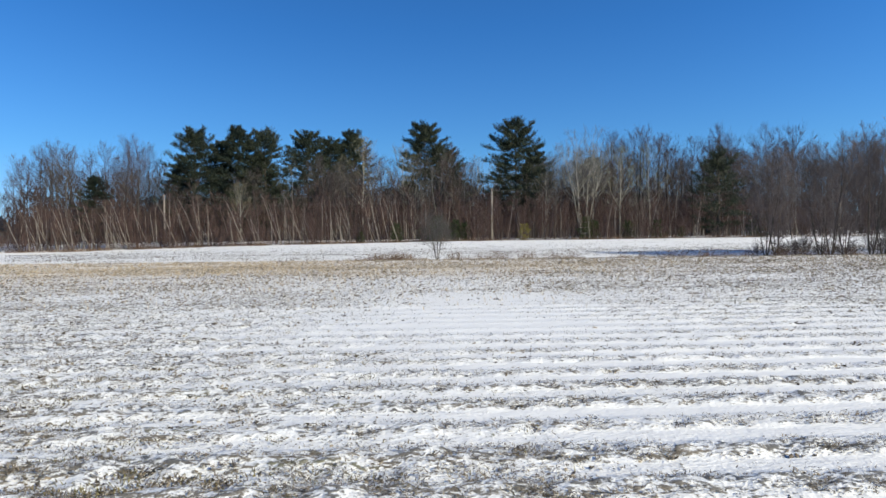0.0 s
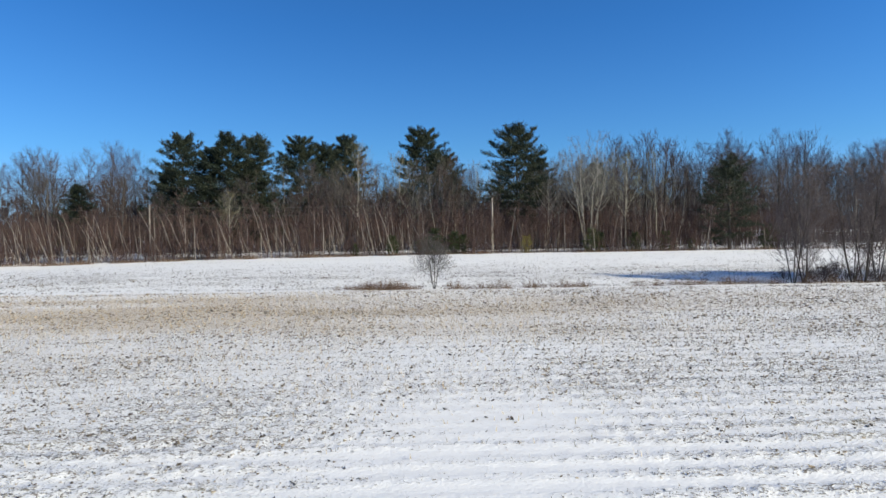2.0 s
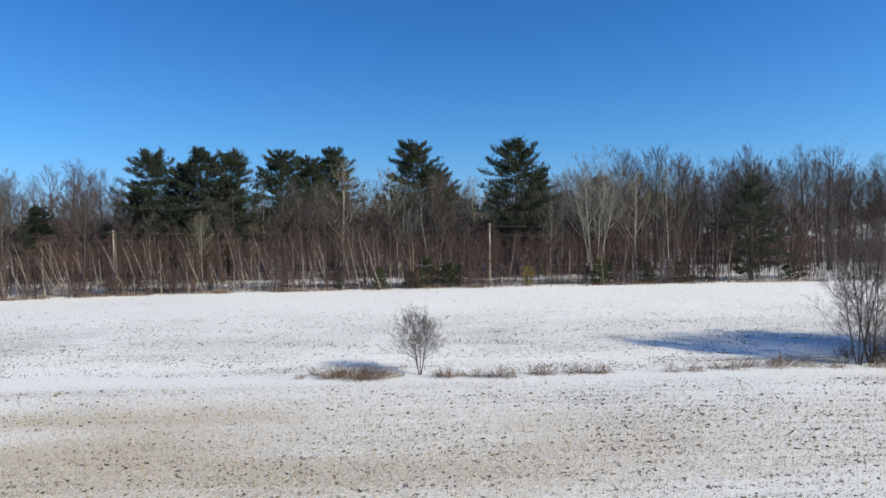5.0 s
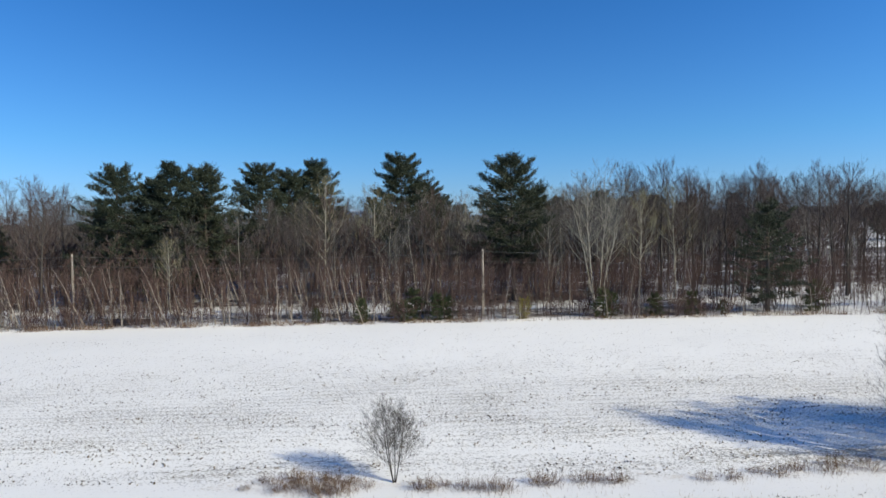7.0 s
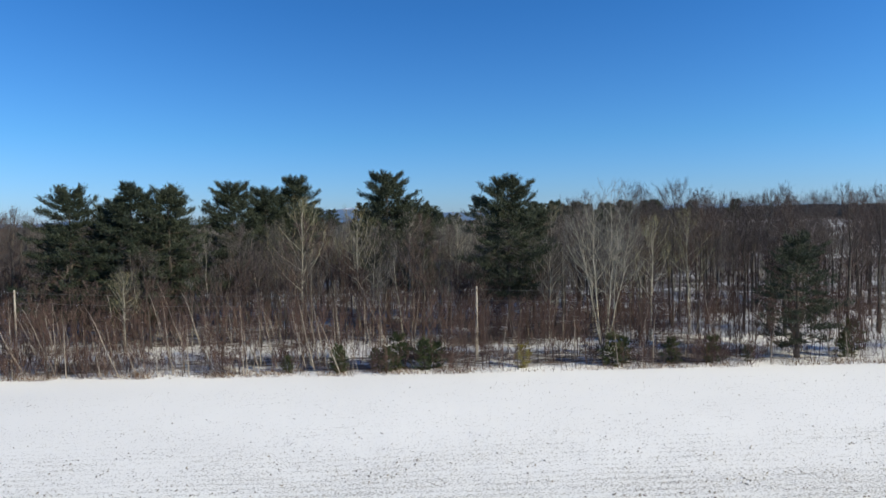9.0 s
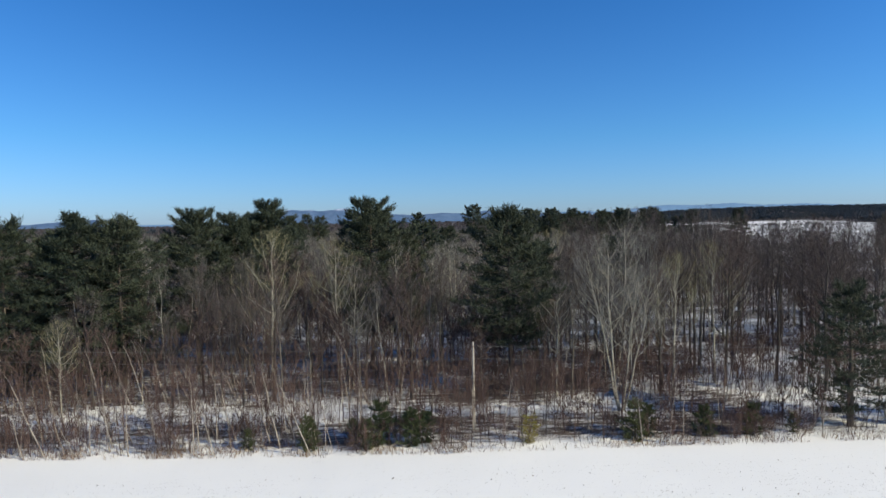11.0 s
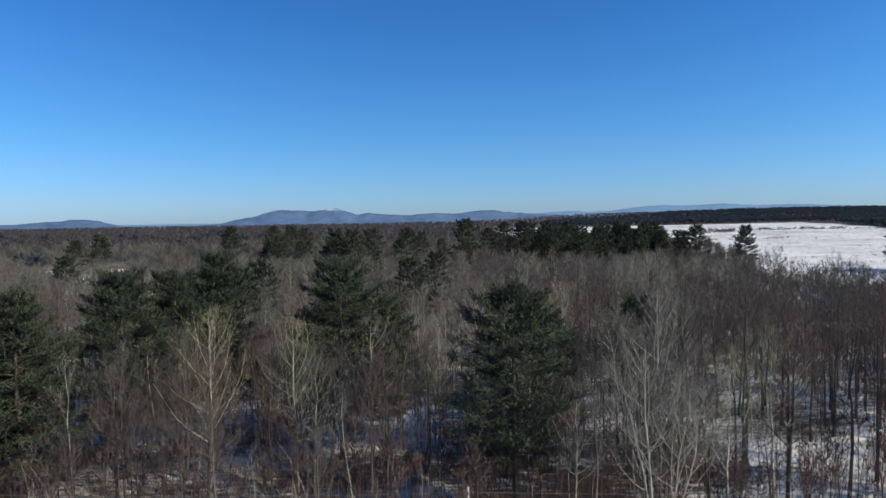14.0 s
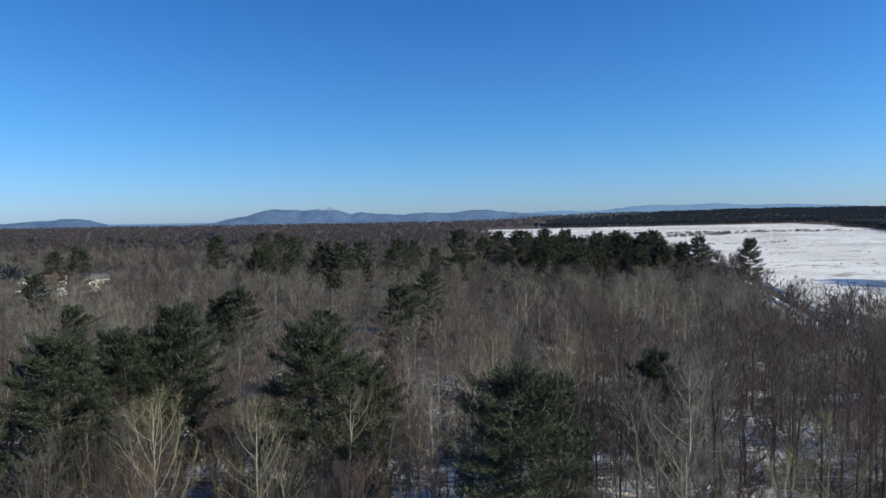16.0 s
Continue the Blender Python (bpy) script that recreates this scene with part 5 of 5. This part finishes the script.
# ---- stubble litter on the near field ----
def build_litter():
    r = np.random.default_rng(71)
    n = 520000
    y = 2.6 * (48.6 / 2.6) ** r.uniform(0, 1, n)
    x = r.uniform(-1, 1, n) * (0.76 * y + 1.2)
    cover = stubble_cover(x, y)
    clump = fnoise(x * 3.0, y * 5.5, 73, 2)
    ok = r.uniform(0, 1, n) < np.clip((cover - 0.26) * 1.3, 0, 1) * np.maximum(ramp(clump, 0.36, 0.64), 0.5 * ramp(y, 8, 20)) * (1 - 0.6 * ramp(y, 30, 50))
    x, y = x[ok], y[ok]
    m = len(x)
    z = land(x, y) + 0.01 + 0.03 * r.uniform(0, 1, m)
    a = np.stack([x, y, z], 1)
    up = r.uniform(0, 1, m) < np.interp(y, [3, 10, 20], [0.08, 0.10, 0.12])
    az = r.uniform(0, 6.28, m)
    tilt = np.where(up, r.uniform(0.7, 1.5, m), r.uniform(0.0, 0.5, m))
    d = np.stack([np.cos(az) * np.cos(tilt), np.sin(az) * np.cos(tilt), np.sin(tilt)], 1)
    size = (0.023 + 0.0014 * y) * r.uniform(0.5, 1.5, m)
    side = np.stack([-np.sin(az), np.cos(az), 0.3 * r.normal(0, 1, m)], 1) * (0.15 * size * np.where(up, 0.7, 1.0))[:, None]
    g = Geo()
    g.blades(a, a + d * size[:, None], side)
    # flat straw lying in rows farther out
    n = 170000
    y = r.uniform(20, 48.4, n)
    x = r.uniform(-1, 1, n) * (0.76 * y + 1.2)
    row = 0.5 + 0.5 * np.cos(2 * np.pi * row_phase(x, y))
    ok = r.uniform(0, 1, n) < (0.14 + 0.26 * row ** 2) * ramp(fnoise(x / 4, y / 1.2, 76), 0.35, 0.65)
    x, y = x[ok], y[ok]
    m = len(x)
    az = r.normal(0, 0.7, m) + np.pi * r.integers(0, 2, m)
    a = np.stack([x, y, land(x, y) + 0.015], 1)
    d = np.stack([np.cos(az), np.sin(az), r.uniform(0.1, 0.7, m)], 1) * r.uniform(0.05, 0.13, m)[:, None]
    g.blades(a, a + d, np.stack([-np.sin(az), np.cos(az), 0.4 + 0 * az], 1) * 0.013)
    n = 60000
    y = r.uniform(16, 48.6, n)
    x = r.uniform(-1, 1, n) * (0.76 * y + 1.2)
    row = 0.5 + 0.5 * np.cos(2 * np.pi * row_phase(x, y))
    ok = r.uniform(0, 1, n) < (0.09 + 0.38 * row ** 2) * ramp(fnoise(x / 3, y / 1.2, 74) + 0.5 * fnoise(x * 1.2, y * 2, 77), 0.62, 1.0)
    x, y = x[ok], y[ok]
    m = len(x)
    size = r.uniform(0.018, 0.05, m)
    a = np.stack([x, y, land(x, y) - 0.01], 1)
    g.cones(a, a + np.stack([r.normal(0, 0.8, m), r.normal(0, 0.8, m), r.uniform(0.8, 2.0, m)], 1) * size[:, None], size)
    # low clods and broken root stumps
    n = 260000
    y = 2.6 * (48 / 2.6) ** r.uniform(0, 1, n)
    x = r.uniform(-1, 1, n) * (0.76 * y + 1.2)
    lump = np.maximum(ramp(fnoise(x * 4.0, y * 5.0, 75, 2), 0.42, 0.66), 0.34 * ramp(y, 10, 22))
    ok = r.uniform(0, 1, n) < np.clip((stubble_cover(x, y) - 0.36) * 1.0, 0, 0.8) * lump * (1 - 0.5 * ramp(y, 30, 48))
    x, y = x[ok], y[ok]
    m = len(x)
    size = (0.009 + 0.00125 * y) * r.uniform(0.4, 1.5, m)
    a = np.stack([x, y, land(x, y) - 0.004], 1)
    g.cones(a, a + np.stack([r.normal(0, 0.9, m), r.normal(0, 0.9, m), r.uniform(0.3, 1.2, m)], 1) * size[:, None], size)
    stuff("stubble_litter", g, M_STUBBLE, "grey-brown crop stubble and litter poking through snow", "stubble")
    # olive and brown tufts in the nearest rows
    n = 150000
    y = 2.6 * (10 / 2.6) ** r.uniform(0, 1, n)
    x = r.uniform(-1, 1, n) * (0.76 * y + 1.2)
    ok = r.uniform(0, 1, n) < np.clip(stubble_cover(x, y) - 0.3, 0, 1) * ramp(fnoise(x * 1.5, y * 2.6, 79, 2), 0.50, 0.66) * np.interp(x, [-3, 0, 4], [1, 0.4, 0.15])
    x, y = x[ok], y[ok]
    m = len(x)
    az = r.uniform(0, 6.28, m)
    a = np.stack([x, y, land(x, y)], 1)
    d = unit(np.stack([np.cos(az), np.sin(az), r.uniform(0.3, 1.4, m)], 1))
    g = Geo()
    g.blades(a, a + d * r.uniform(0.02, 0.055, m)[:, None], np.stack([-np.sin(az), np.cos(az), 0 * az], 1) * 0.006)
    stuff("grass_tufts", g, M_TUFT, "olive and brown grass tufts between stubble rows", "grass")
    # rank grass along the foot of the wood
    n = 26000
    x = r.uniform(-80, 80, n)
    y = edge_bend(x) + 93.6 + np.abs(r.normal(0, 1.5, n)) + 0.6 * fnoise(x / 5, x * 0, 15)
    ok = r.uniform(0, 1, n) < np.clip(fnoise(x / 3, y / 2, 16) * 2 - 0.55, 0, 1) * np.interp(x, [-80, -10, 20, 80], [1, 0.9, 0.55, 0.7])
    x, y = x[ok], y[ok]
    m = len(x)
    a = np.stack([x, y, land(x, y) - 0.02], 1)
    d = unit(np.stack([r.normal(0, 0.35, m), r.normal(0, 0.35, m), np.ones(m)], 1))
    az = r.uniform(0, 6.28, m)
    g = Geo()
    g.blades(a, a + d * r.uniform(0.2, 0.75, m)[:, None], np.stack([np.cos(az), np.sin(az), 0 * az], 1) * 0.02)
    stuff("rank_grass", g, M_RUST, "dry brown grass along the foot of the wood", "grass")
    # broken stalks in rows on the second field
    n = 200000
    y = r.uniform(52, 90, n)
    x = r.uniform(-1, 1, n) * (0.66 * y)
    row = 0.5 + 0.5 * np.cos(2 * np.pi * (y - 0.02 * x + 0.35 * fnoise(x / 5, y / 3, 64)) / 0.76)
    ok = r.uniform(0, 1, n) < (0.16 + 0.40 * row ** 3) * ramp(fnoise(x / 6, y / 1.5, 61) + 0.6 * fnoise(x * 1.3, y * 1.3, 62), 0.50, 1.05) * (1 - 0.8 * ramp(y, 64, 86))
    x, y = x[ok], y[ok]
    m = len(x)
    a = np.stack([x, y, land(x, y) + 0.02], 1)
    az = r.uniform(0, 6.28, m)
    d = np.stack([np.cos(az), np.sin(az), r.uniform(0.2, 1.2, m)], 1)
    g = Geo()
    g.blades(a, a + unit(d) * r.uniform(0.05, 0.14, m)[:, None], np.stack([-np.sin(az), np.cos(az), 0 * az], 1) * 0.016)
    n = 46000
    y = 51.5 * (90 / 51.5) ** r.uniform(0, 1, n)
    x = r.uniform(-1, 1, n) * (0.66 * y)
    row = 0.5 + 0.5 * np.cos(2 * np.pi * (y - 0.02 * x + 0.35 * fnoise(x / 5, y / 3, 64)) / 0.76)
    ok = r.uniform(0, 1, n) < (0.10 + 0.8 * row ** 2) * ramp(fnoise(x / 3, y / 1.4, 66) + 0.5 * fnoise(x * 0.9, y * 1.6, 67), 0.62, 1.0) * (1 - 0.9 * ramp(y, 60, 84))
    x, y = x[ok], y[ok]
    m = len(x)
    size = r.uniform(0.025, 0.075, m)
    a = np.stack([x, y, land(x, y) - 0.01], 1)
    g.cones(a, a + np.stack([r.normal(0, 0.8, m), r.normal(0, 0.8, m), r.uniform(0.8, 2.0, m)], 1) * size[:, None], size)
    stuff("stalk_rows", g, M_STUBBLE, "rows of broken stalks in the snow of the second field", "stubble")
    # standing dry grass farther out
    n = 110000
    y = r.uniform(15, 49.4, n)
    x = r.uniform(-1, 1, n) * (0.8 * y)
    tan = np.interp(y, [15, 25, 31, 36, 42, 46], [0.02, 0.2, 0.85, 1.1, 1.05, 0.45]) * np.interp(x, [-60, -15, 5, 14, 40], [1.0, 1.0, 0.85, 0.5, 0.35]) * np.clip(0.9 * fnoise(x / 11, y / 2.5, 71) + 0.48, 0, 1)
    ok = r.uniform(0, 1, n) < tan * 0.75
    x, y = x[ok], y[ok]
    m = len(x)
    a = np.stack([x, y, land(x, y) - 0.01], 1)
    d = unit(np.stack([r.normal(0, 0.3, m), r.normal(0, 0.3, m), np.ones(m)], 1))
    az = r.uniform(0, 6.28, m)
    g = Geo()
    g.blades(a, a + d * r.uniform(0.07, 0.20, m)[:, None], np.stack([np.cos(az), np.sin(az), 0 * az], 1) * 0.012)
    stuff("dry_grass", g, M_STRAW, "band of short straw-coloured dry grass", "grass")


build_litter()

# stock that was not planted goes
for slots in STOCK.values():
    for root, used in slots:
        if not used:
            for ob in (*root.children_recursive, root):
                bpy.data.objects.remove(ob)
